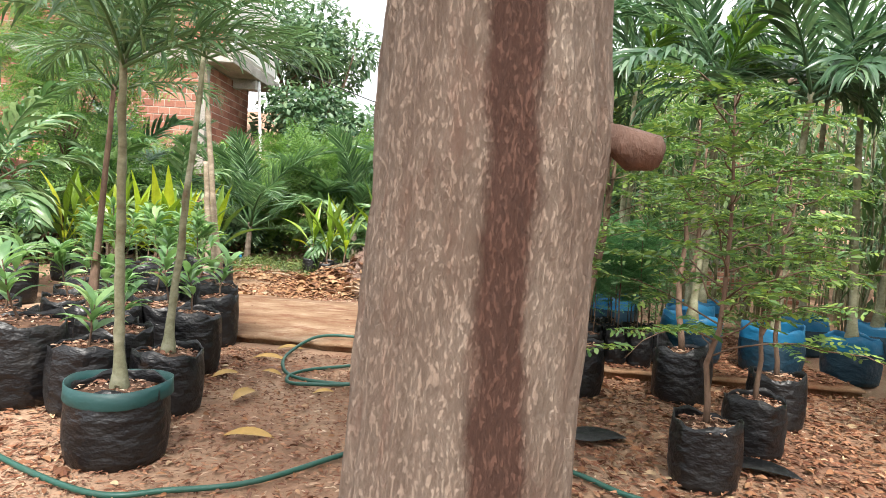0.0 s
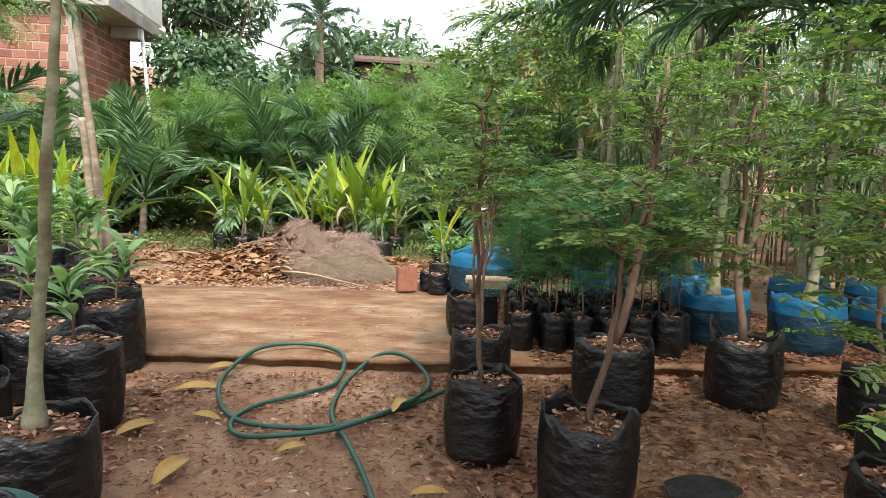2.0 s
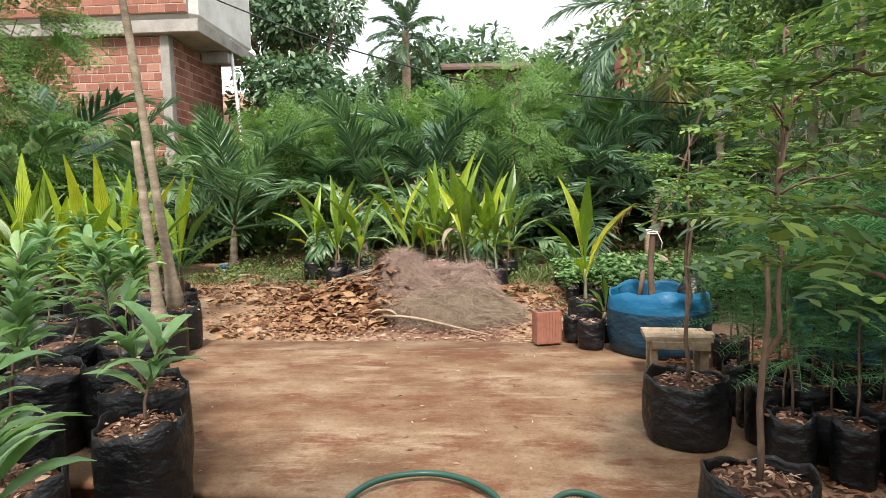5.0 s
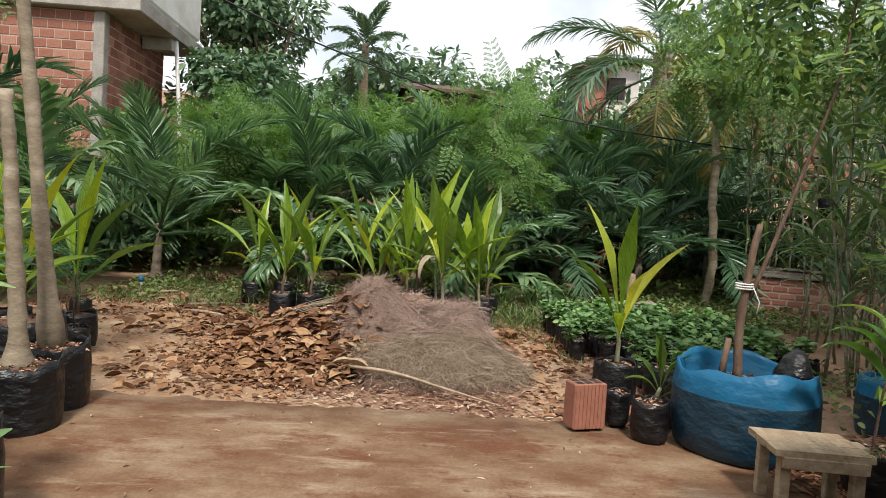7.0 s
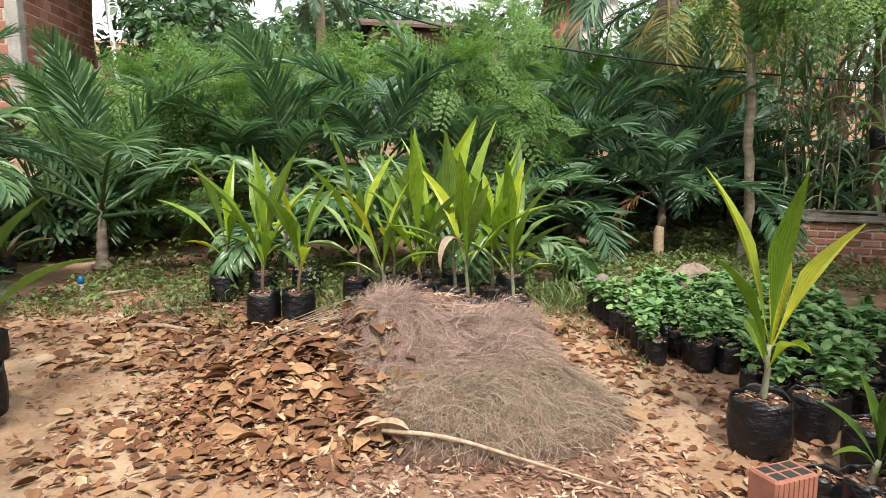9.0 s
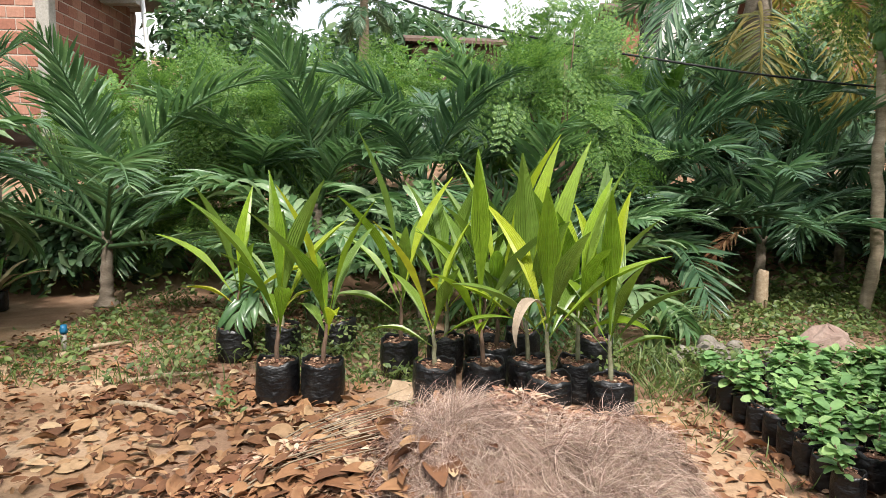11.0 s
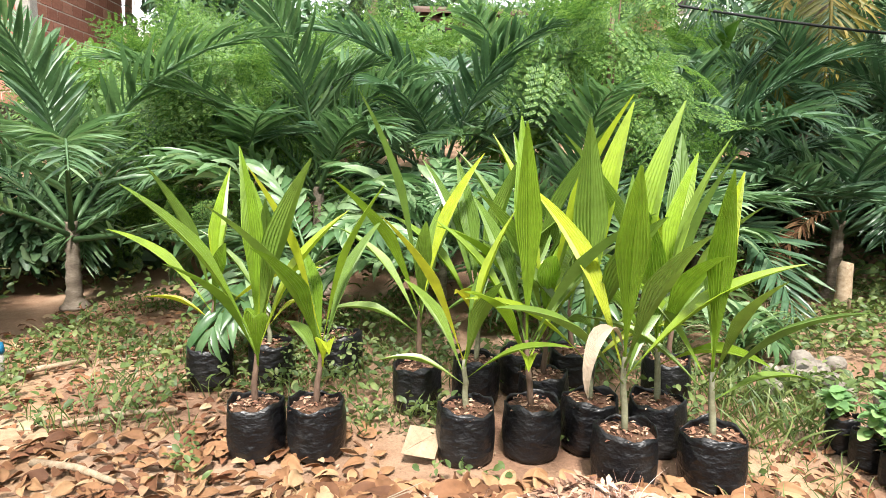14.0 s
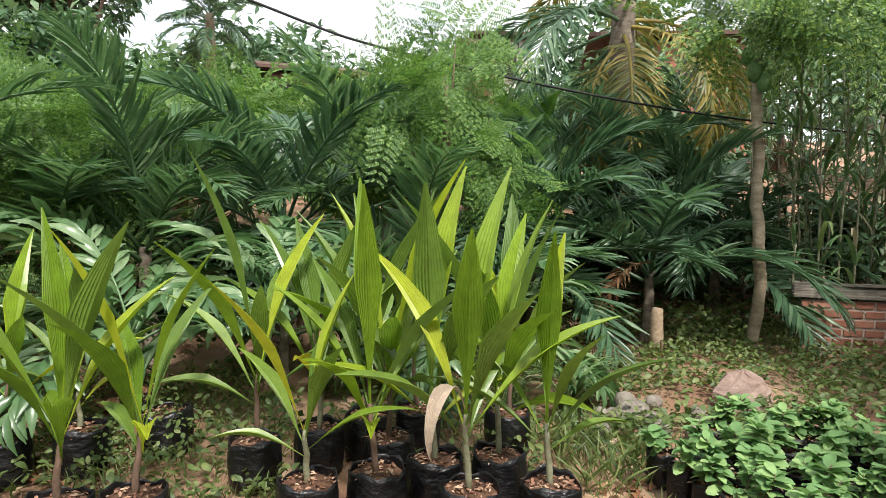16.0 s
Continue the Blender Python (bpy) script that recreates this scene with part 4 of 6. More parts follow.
part("coil", tube(curve_points([(x, y, z + (0.056 if y > 4.60 else 0)) for (x, y), z in zip(coil, zs)], 260), 0.0115, 8), M_HOSE, hose)
tie = solid("yellow_strap", blade(0.2, 0.035, 20, 60, 8, 3, "strap", 0.3, 0, 0.6), M_YELLOW, "yellowed strip of leaf lying over the hose", "strap")
tie.matrix_basis = pose(0.1, 3.86, 0.06, 0, 0, 70)

# ---- the thick tree by the path ----
tree = thing("tree", (0.52, 1.08, 0), "thick flaky grey-brown tree trunk with a dark wet streak", "tree")


def bark_geo():
    nz, na = 190, 120
    z, a = np.meshgrid(np.linspace(-0.05, 5.2, nz), np.linspace(0, 2 * np.pi, na, endpoint=False), indexing="ij")
    r = 0.172 + 0.05 * np.exp(-np.clip(z, 0, 9) * 5) + 0.02 * np.exp(-((z - 1.16) / 0.12) ** 2) * np.clip(np.cos(a - 0.2), 0, 1) - 0.012 * (np.minimum(z, 3) - 1)
    rel = []
    for zz, aa in zip(z.ravel(), a.ravel()):
        p = Vector((math.cos(aa) * 3.4, math.sin(aa) * 3.4, zz * 2.6))
        c = noise.cell(Vector((math.cos(aa) * 7 + noise.noise(p) * 0.9, math.sin(aa) * 7, zz * 6 + noise.noise(p * 2))))
        rel.append(0.004 * c + 0.007 * noise.noise(p * 2.5) + 0.004 * noise.noise(p * 7))
    r = r + np.array(rel).reshape(r.shape)
    cx = 0.03 * (z - 1) + 0.012 * np.sin(z * 2)
    v = np.stack([r * np.cos(a) + cx, r * np.sin(a), z], 2).reshape(-1, 3)
    f = grid_quads(nz, na, True)
    return v, f


part("trunk", bark_geo(), M_BARK, tree)
part("branch_stub", tube([(0.08, -0.02, 1.10), (0.15, -0.033, 1.145), (0.18, -0.038, 1.16), (0.205, -0.043, 1.165), (0.23, -0.05, 1.15), (0.262, -0.055, 1.145), (0.27, -0.056, 1.143)], [0.09, 0.052, 0.034, 0.026, 0.028, 0.025, 0.015], 16, 0.16), M_WETBARK, tree, "dark knobbly stub of a sawn branch")
for g in ([(0.1, 0, 3.9), (-0.4, -0.6, 4.5), (-0.8, -1.2, 4.9)], [(0.12, 0, 4.1), (0.5, -0.4, 4.7), (0.8, -0.8, 5.1)], [(0.12, 0.0, 4.3), (0.2, -0.9, 4.9), (0.3, -1.9, 5.3)]):
    part("limb", tube(curve_points(g, 8), np.linspace(0.09, 0.03, 8), 9, 0.06), M_BARK, tree)
part("crown", leaf_cloud([(-0.8, -1.2, 5.0), (0.1, -0.8, 5.5), (0.8, -0.9, 5.2), (0.3, -1.9, 5.4), (-0.5, -2.2, 5.3), (0.9, -1.9, 5.4)], [0.7, 0.6, 0.6, 0.7, 0.7, 0.6], 2600, LEAF_LOW, 0.16), L_TREE, tree)

# ---- coconut seedlings in front of the hedge ----
for k, (x, y, h, n, yel, dry, turn) in enumerate([
        (-2.56, 11.35, 1.12, 5, 0.7, False, 200), (-2.03, 10.46, 1.15, 6, 0.85, False, 120), (-1.74, 10.46, 1.12, 6, 0.6, False, 150), (-2.2, 11.42, 0.9, 4, 0.4, False, 40),
        (-1.26, 11.0, 1.28, 6, 0.35, False, 170), (-1.02, 10.40, 0.92, 5, 0.5, False, 160), (-0.92, 11.1, 1.2, 6, 0.2, False, 80), (-0.70, 10.44, 1.18, 7, 0.8, False, 260),
        (-0.56, 10.86, 1.3, 6, 0.4, False, 300), (-0.34, 10.15, 1.25, 7, 0.45, True, 230), (-0.40, 10.50, 1.2, 6, 0.6, False, 20), (-0.07, 10.48, 1.25, 6, 0.7, False, 330),
        (0.03, 10.10, 1.05, 6, 0.45, False, 10), (-0.62, 11.25, 1.28, 6, 0.2, False, 100), (-0.30, 11.3, 1.2, 6, 0.3, False, 0), (0.22, 11.1, 1.15, 6, 0.4, False, 60)]):
    coconut_seedling((x, y, 0), h, n, yel, turn, dry=dry, label="young coconut palm with a withered drooping leaf in a black bag" if dry else "")
spare = thing("planter_bag", (-1.8, 11.62, 0), "black planter bag of earth overgrown with weeds", "planter bag")
fill_bag(spare, 0.15, 0.27)
tagged(part("creeper", leaf_cloud([(0.05, -0.14, 0.12), (0, 0, 0.3), (-0.3, -0.2, 0.15)], [0.17, 0.12, 0.15], 420, LEAF_OVAL, 0.035), L_WEED, spare, "small-leaved creeping weed"), kind="stuff")
coconut_seedling((0.68, 7.82, 0), 1.02, 5, 0.9, 70, label="single tall coconut seedling with broad pleated leaves")

# ---- beside the slab: bags, brick, stool, blue bag ----
coconut_seedling((0.70, 7.22, 0), 0.42, 5, 0.4, 10, 0.095, 0.19, "small palm seedling in a little black bag", spread=1.5, chips=40)
for x, y, r, h in ((0.47, 7.17, 0.065, 0.18), (0.56, 6.93, 0.09, 0.2), (1.02, 7.58, 0.10, 0.22), (1.04, 7.95, 0.11, 0.22)):
    t = thing("planter_bag", (x, y, 0.0 if y > 7.25 else SLAB), "small black planter bag filled with grey earth", "planter bag", "empty planter bags")
    fill_bag(t, r, h, None, 40, 0.03, n=22)


def hollow_brick(at, turn):
    ob = thing("hollow_brick", at, "red hollow clay brick with ribbed faces standing on end", "brick", turn=turn)
    part("body", box(-0.095, -0.058, 0, 0.095, 0.058, 0.24, 0.0015), M_BRICK, ob, smooth=False)
    for k in range(8):
        part("rib", box(-0.088 + 0.022 * k, -0.0625, 0.004, -0.076 + 0.022 * k, -0.056, 0.236), M_BRICK, ob, smooth=False)
    for i in range(3):
        for j in range(2):
            # thin dark plate on the closed top, painted shade of the core
            part("hole", box(-0.078 + 0.055 * i, -0.044 + 0.048 * j, 0.2405, -0.036 + 0.055 * i, -0.006 + 0.048 * j, 0.2412), M_DARK, ob, "dark plate standing in for the shade of a hollow core", smooth=False)
    return ob


hollow_brick((0.27, 7.09, SLAB), 14)
hollow_brick((0.47, 7.36, -0.02), 40).matrix_basis = pose(0.44, 7.40, 0.06, 90, 0, 30)

blue_tree = thing("bagged_tree", (1.0, 6.86, SLAB), "pruned young tree in a large blue plastic bag", "potted tree")
fill_bag(blue_tree, 0.325, 0.42, M_BLUE, 420, 0.05, lumps=0.04, label="large translucent blue plastic bag", n=40)
part("trunk", tube(curve_points([(-0.04, 0, 0.33), (-0.05, 0.0, 0.6), (-0.03, -0.02, 0.95), (0.0, -0.02, 1.12)], 12), np.linspace(0.023, 0.015, 12), 12, 0.06), M_TWIG, blue_tree)
part("limb", tube(curve_points([(-0.02, -0.01, 0.75), (0.1, -0.02, 1.1), (0.24, 0.0, 1.5), (0.36, 0.02, 1.85), (0.42, 0.02, 2.3)], 14), np.linspace(0.012, 0.005, 14), 8), M_TWIG, blue_tree, "thin slanting limb")
part("stake", tube([(-0.13, 0.0, 0.34), (-0.10, 0.0, 0.55)], [0.018, 0.014], 7, 0.1), M_TWIG, blue_tree, "short broken stem")
part("tie", join(*[tube([(0.04 * math.cos(a) - 0.045, 0.04 * math.sin(a), 0.80 + 0.012 * k) for a in np.linspace(0, 6.28, 14)], 0.004, 5) for k in range(3)], tube([(-0.02, -0.04, 0.81), (0.01, -0.05, 0.74), (0.0, -0.05, 0.68)], 0.003, 5)), M_TIE, blue_tree, "white string tied round the stem")
part("crown", leaf_cloud([(0.4, 0.1, 2.2), (0.1, -0.1, 2.3), (0.7, 0.2, 2.1), (0.3, 0.4, 2.5)], [0.45, 0.4, 0.4, 0.45], 260, spray_geo(5, 0.06, 0.24), 1.0), L_SMALL, blue_tree)
pouch = solid("plastic_pouch", tube([(0, 0, 0.0), (0.01, 0, 0.03), (0.0, 0, 0.1), (-0.02, 0, 0.18), (-0.02, 0, 0.22)], [0.075, 0.095, 0.09, 0.055, 0.02], 16, 0.09), M_BAG, "crumpled black plastic pouch resting in the blue bag", "plastic bag")
pouch.matrix_basis = pose(1.16, 6.75, 0.375, 0, 18, 20)

stool = thing("wooden_stool", (0.92, 6.22, SLAB), "small rough wooden stool of weathered boards", "stool", turn=-8)
for k, (y0, y1, x1) in enumerate(((-0.13, -0.04, 0.17), (-0.036, 0.05, 0.2), (0.054, 0.13, 0.17))):
    part("board", box(-0.19, y0, 0.235, x1, y1, 0.262, 0.002), M_WOOD, stool, smooth=False)
for x in (-0.16, 0.11):
    for y in (-0.11, 0.07):
        part("leg", box(x, y, 0, x + 0.04, y + 0.04, 0.235, 0.002), M_WOOD, stool, smooth=False)
part("rail", box(-0.16, -0.135, 0.19, 0.15, -0.112, 0.235, 0.002), M_WOOD, stool, smooth=False)


def leafy_seedling(name, at, label, category, group, r, hb, stem_h, leaves, leaf, size, mat, droop=0.25, low=0.2, bag_mat=None, chips=50, turn=None, stems=1):
    root = thing(name, at, label, category, group, turn=RNG.uniform(0, 360) if turn is None else turn)
    z0 = fill_bag(root, r, hb, bag_mat, chips, 0.03, n=22)
    st = [bent_stem(stem_h * RNG.uniform(0.85, 1.1), RNG.uniform(-0.06, 0.06, 2) * (1 + stems), 0.008, 7) + np.array([0, 0, z0 - 0.02]) for _ in range(stems)]
    for s in st:
        part("stem", tube(s, np.linspace(0.007, 0.003, 7), 6), M_TWIG, root)
    k = RNG.integers(0, stems, leaves)
    f = low + (1 - low) * RNG.uniform(0, 1, leaves) ** 0.7
    at_ = np.array([[np.interp(v, np.linspace(0, 1, 7), st[i][:, c]) for c in range(3)] for i, v in zip(k, f)])
    a = RNG.uniform(0, 6.283, leaves)
    d = np.stack([np.cos(a), np.sin(a), RNG.uniform(-0.1, 0.7, leaves) - droop + 0.5 * f], 1)
    part("foliage", place(leaf, at_, d, np.array([[0, 0, 1.0]]) + 0.25 * RNG.normal(0, 1, (leaves, 3)), RNG.uniform(0.7, 1.2, leaves) * size), mat, root)
    return root


part_seed = leafy_seedling("palm_seedling", (1.28, 6.35, SLAB), "young plant with broad drooping leaves in a small bag", "potted plant", "", 0.1, 0.2, 0.55, 9, blade(1, 0.2, 30, 95, 9, 5, "lance", 0.4), 0.34, L_PALMLIGHT)

# ---- nursery bed of small seedlings ----
tray_variants = [leafy_seedling("tree_seedling", (0.78 + 0.02 * k, 9.1 + 0.17 * k, 0), "broad-leaved tree seedling in a small black bag", "potted seedling", "seedlings in the nursery bed", 0.066, 0.17, 0.19, 36, LEAF_OVAL, 0.075, L_BROAD, droop=0.55, chips=24) for k in range(6)]
kk = 0
for i in range(11):
    for j in range(16):
        x = 0.86 + 0.165 * i + RNG.uniform(-0.02, 0.02)
        y = 8.95 + 0.165 * j - 0.035 * i + RNG.uniform(-0.02, 0.02)
        if (i == 0 and j < 6) or y > 10.95 + 0.1 * RNG.uniform() - 0.06 * i or (i < 3 and j > 9) or (y < 8.2):
            continue
        copy_thing(tray_variants[kk % 6], pose(x, y, 0, 0, 0, RNG.uniform(0, 360)) @ Matrix.Scale(RNG.uniform(0.9, 1.15), 4))
        kk += 1
for i in range(5):
    for j in range(3):
        copy_thing(tray_variants[(i + j) % 6], pose(1.05 + 0.19 * i, 8.05 + 0.2 * j, 0, 0, 0, RNG.uniform(0, 360)))

# ---- bags and palms on the near side of the path ----
FOX = [mesh_of("frond", frond_geo(0.76, 0, b, 40, 0.23, 0.016, 45, 60, 60, 4, 10, 0.12), L_PALMMID) for b in (55, 70, 85)]
palm("foxtail_palm", (-0.88, 2.50, 0), "slim grey-green palm in a black bag with a teal rim", 1.36, 0.0165, 12, None, FOX, (26, 80), M_GREENTRUNK, (0.0, -0.08), bag=(0.19, 0.3), rings=True)
cuff = [(0.198, 0.25), (0.202, 0.258), (0.2, 0.28), (0.198, 0.318), (0.195, 0.318), (0.192, 0.27)]
ca = np.linspace(0, 2 * np.pi, 36, endpoint=False)
cuff_v = np.array([[(r + 0.004 * math.sin(5 * a)) * math.cos(a), (r + 0.004 * math.sin(5 * a)) * math.sin(a), z + 0.008 * math.sin(2 * a + 1)] for r, z in cuff for a in ca])
fox_root = [o for o in scene.objects if o.name == "foxtail_palm"][0]
part("rim", (cuff_v, grid_quads(len(cuff), 36, True)), M_TEAL, fox_root, "folded teal plastic rim")
palm("foxtail_palm", (-1.95, 3.95, 0), "slim dark palm stem with bushy leaves in a black bag", 1.5, 0.018, 9, None, FOX, (25, 78), M_TWIG, (0.06, 0.05), bag=(0.19, 0.36))
palm("foxtail_palm", (-1.0, 3.12, 0), "second slim palm behind the teal-rimmed bag", 1.6, 0.016, 9, None, FOX, (25, 80), M_GREENTRUNK, (0.05, 0.1), bag=(0.17, 0.31), rings=True)
TALLF = [mesh_of("frond", frond_geo(1.5, 0, b, 40, 0.42, 0.03, 40, 55, 20, 4), L_PALM) for b in (60, 85)]
palm("ringed_palm", (-2.42, 6.72, 0), "short bare ringed palm stem in a black bag", 1.25, 0.03, 0, None, TALLF, (10, 70), M_PALMTRUNK, (-0.1, 0.0), bag=(0.17, 0.37), rings=True)
palm("ringed_palm", (-2.46, 7.05, 0), "tall leaning ringed palm stem in a black bag", 3.5, 0.028, 5, None, TALLF, (10, 70), M_PALMTRUNK, (-0.38, 0.0), bag=(0.16, 0.38), rings=True)

for k, (x, y, r, h, st, nl) in enumerate([(-1.75, 3.08, 0.21, 0.42, 0.34, 6), (-1.36, 3.02, 0.17, 0.33, 0.26, 7), (-1.22, 3.86, 0.16, 0.38, 0.3, 8), (-1.43, 4.70, 0.15, 0.38, 0.32, 9), (-1.62, 3.6, 0.17, 0.36, 0.3, 7),
        (-1.62, 4.28, 0.17, 0.36, 0.4, 9), (-1.95, 4.72, 0.18, 0.36, 0.5, 12), (-2.3, 4.25, 0.18, 0.36, 0.45, 10), (-2.2, 3.5, 0.19, 0.38, 0.4, 9), (-2.75, 3.3, 0.2, 0.38, 0.4, 9), (-3.1, 3.95, 0.2, 0.4, 0.45, 10), (-2.6, 4.8, 0.18, 0.36, 0.55, 14),
        (-2.15, 5.2, 0.17, 0.36, 0.55, 14), (-2.7, 5.4, 0.17, 0.36, 0.6, 15), (-2.4, 5.75, 0.17, 0.36, 0.6, 15), (-3.1, 5.6, 0.17, 0.36, 0.6, 15), (-3.5, 4.9, 0.18, 0.36, 0.6, 15), (-2.85, 6.2, 0.18, 0.37, 0.65, 16), (-3.3, 6.6, 0.17, 0.37, 0.65, 16),
        (-2.72, 7.25, 0.19, 0.40, 0.6, 14), (-3.1, 7.3, 0.18, 0.40, 0.6, 16), (-3.5, 7.6, 0.18, 0.40, 0.65, 16), (-3.9, 6.9, 0.18, 0.38, 0.65, 16), (-4.0, 5.9, 0.18, 0.38, 0.65, 16), (-1.42, 3.42, 0.15, 0.34, 0.28, 6), (-1.85, 4.05, 0.17, 0.37, 0.32, 7), (-1.55, 4.95, 0.16, 0.37, 0.36, 9), (-1.85, 5.3, 0.16, 0.36, 0.5, 12), (-2.05, 5.75, 0.16, 0.36, 0.5, 12), (-2.5, 3.75, 0.18, 0.38, 0.4, 8)]):
    leafy_seedling("fruit_seedling", (x, y, SLAB if y > 4.9 and x > -3.1 else 0), "leggy seedling with long grey-green leaves in a black bag", "potted plant", "leafy seedlings in black bags", r, h, st, nl + (9 if nl < 10 else 34), LEAF_LONG, 0.20 if nl < 10 else 0.17, L_LONG, 0.1, 0.35, chips=120 if y < 5 else 40)
for k in range(15):
    x, y = -3.2 - 0.42 * (k % 5) + RNG.uniform(-0.05, 0.05), 7.75 + 0.4 * (k // 5) + RNG.uniform(-0.1, 0.1)
    coconut_seedling((x, y, 0), RNG.uniform(0.95, 1.2), 5, 0.8, RNG.uniform(0, 360), chips=0, label="young coconut palm among the crowded seedling bags")
for x, y, h in ((-2.9, 3.1, 1.05), (-3.35, 3.45, 1.0), (-3.9, 4.6, 1.1)):
    coconut_seedling((x, y, 0), h, 5, 0.8, RNG.uniform(0, 360), label="young coconut palm at the edge of the bags")
FERN_SPRAY = spray_geo(16, 0.03, 0.3, 35, 0.12)


def fern_pot(at, r, hb, h, n, label):
    root = thing("feathery_seedling", at, label, "potted plant", "feathery seedlings", turn=RNG.uniform(0, 360))
    z0 = fill_bag(root, r, hb, None, 20, 0.03, n=20)
    part("stem", tube(bent_stem(h, (0.02, 0), 0.008, 6) + np.array([0, 0, z0 - 0.02]), np.linspace(0.006, 0.002, 6), 5), M_TWIG, root)
    d = directions(n, -0.15, 0.7)
    at_ = np.stack([0 * d[:, 0], 0 * d[:, 1], z0 + h * RNG.uniform(0.15, 1.0, n) ** 0.6], 1) + d * 0.02
    part("foliage", place(FERN_SPRAY, at_, d, np.array([[0, 0, 1.0]]) + 0.4 * RNG.normal(0, 1, (n, 3)), RNG.uniform(0.5, 1.0, n)), M_NET, root)
    return root


for x, y, r, h in ((-3.66, 9.6, 0.09, 0.5), (-3.35, 8.85, 0.085, 0.55), (-3.05, 8.35, 0.1, 0.6)):
    fern_pot((x, y, 0), r, 0.2, h, 26, "wispy feathery seedling in a small black bag")
ferns = [fern_pot((0.92, 4.93, SLAB), 0.075, 0.24, 0.74, 105, "dense feathery seedling in a narrow black bag") for _ in range(3)]
kk = 0
for i in range(6):
    for j in range(5):
        if i == 0 and j == 0:
            continue
        copy_thing(ferns[kk % 3], pose(0.94 + 0.17 * i + 0.02 * j, 4.90 + 0.18 * j - 0.03 * i, SLAB, 0, 0, RNG.uniform(0, 360)) @ Matrix.Scale(RNG.uniform(0.85, 1.15), 4))
        kk += 1
ferns[1].matrix_basis, ferns[2].matrix_basis = pose(1.95, 4.95, SLAB), pose(2.0, 5.3, SLAB)

# ---- young trees in bags on the far side of the path ----
layered_tree("young_tree", (0.45, 3.56, 0), "slender young tree with small layered leaves in a black bag", 1.25, 0.148, 0.32, 0.55, 0.42, 18, (-0.05, 0.05), 0.010, "young trees in bags", forks=2)
layered_tree("young_tree", (0.74, 3.15, 0), "young tree leaning over the path in a slumped bag", 0.85, 0.16, 0.31, 0.6, 0.5, 16, (0.13, 0.1), 0.012, "young trees in bags", "slumped black bag with a folded lip", 0.05, forks=1)
layered_tree("young_tree", (0.58, 4.45, 0), "thin-stemmed young tree in a black bag", 1.35, 0.16, 0.30, 0.6, 0.45, 16, (0.05, 0.0), 0.009, "young trees in bags", forks=2)
layered_tree("young_tree", (0.66, 5.30, SLAB), "pair of dark stems with sparse leaves in a black bag", 1.1, 0.17, 0.28, 0.62, 0.4, 12, (0.05, 0.0), 0.009, "young trees in bags", forks=2)
layered_tree("young_tree", (1.20, 4.12, 0), "stout pale-stemmed young tree in a wide black bag", 1.45, 0.19, 0.33, 0.55, 0.6, 20, (0.16, 0.05), 0.021, "young trees in bags", forks=2)
layered_tree("young_tree", (1.90, 4.14, 0), "young tree in a bag with its lip standing up", 1.55, 0.175, 0.33, 0.5, 0.55, 22, (0.06, 0.05), 0.019, "young trees in bags", flap=0.1, forks=2)
layered_tree("young_tree", (2.30, 3.72, 0), "young tree with drooping fine leaves in a black bag", 1.3, 0.15, 0.3, 0.35, 0.5, 18, (0.0, 0.05), 0.012, "young trees in bags", forks=1)
layered_tree("young_tree", (1.55, 2.75, 0), "young tree with bright spreading leaves beside the trunk", 1.45, 0.14, 0.28, 0.2, 0.72, 34, (0.0, 0.0), 0.012, "young trees in bags", forks=1, leaflet=0.034, spray_len=0.17)
layered_tree("young_tree", (1.95, 3.2, 0), "small bushy young tree in a black bag", 1.2, 0.14, 0.28, 0.35, 0.5, 18, (0.05, 0.0), 0.011, "young trees in bags", forks=2)
scrap = solid("plastic_scrap", blade(0.34, 0.2, 5, 25, 8, 7, "strap", 0.1, 0.012), M_BAG, "torn flat scrap of black plastic on the litter", "plastic scrap")
scrap.matrix_basis = pose(1.05, 3.1, 0.03, 0, 0, 25)
scrap2 = solid("plastic_scrap", blade(0.3, 0.16, 5, 25, 8, 7, "strap", 0.1, 0.012), M_BAG, "torn flat scrap of black plastic by the bags", "plastic scrap")
scrap2.matrix_basis = pose(1.75, 2.95, 0.03, 0, 0, -20)

# ---- tall palms in blue bags ----
CANEF = [mesh_of("frond", frond_geo(1.35, 0, b, 22, 0.5, 0.05, 75, 45, 15, 5), L_PALM) for b in (60, 90, 115)]
CANEL = [mesh_of("frond", frond_geo(1.2, 0, b, 20, 0.45, 0.05, 75, 45, 15, 5), L_PALMLIGHT) for b in (70, 100)]
for k, (x, y, r, th) in enumerate([(2.30, 5.18, 0.23, 2.0), (2.84, 4.95, 0.22, 1.9), (3.53, 5.10, 0.2, 2.0), (4.4, 6.2, 0.23, 2.5), (3.75, 6.3, 0.24, 2.3), (2.6, 6.1, 0.22, 2.4), (1.9, 6.3, 0.22, 2.2), (3.1, 7.2, 0.22, 2.8), (4.6, 5.2, 0.22, 2.5), (2.2, 7.3, 0.22, 2.6), (4.9, 4.2, 0.22, 2.4), (3.9, 3.8, 0.22, 2.1)]):
    palm("feather_palm", (x, y, SLAB if x < 3 and y < 7 else 0), "tall bushy palm with drooping leaves in a blue plastic bag", th, 0.026, 7, None, CANEF if k % 2 else CANEF + CANEL, (22, 80), M_GREENTRUNK, (RNG.uniform(-0.15, 0.15), RNG.uniform(-0.1, 0.1)), "palms in blue bags", bag=(r, 0.36, M_BLUE), rings=True, turn=RNG.uniform(0, 360))

STRAP = blade(1, 0.055, 65, 130, 9, 3, "strap", 0.35)


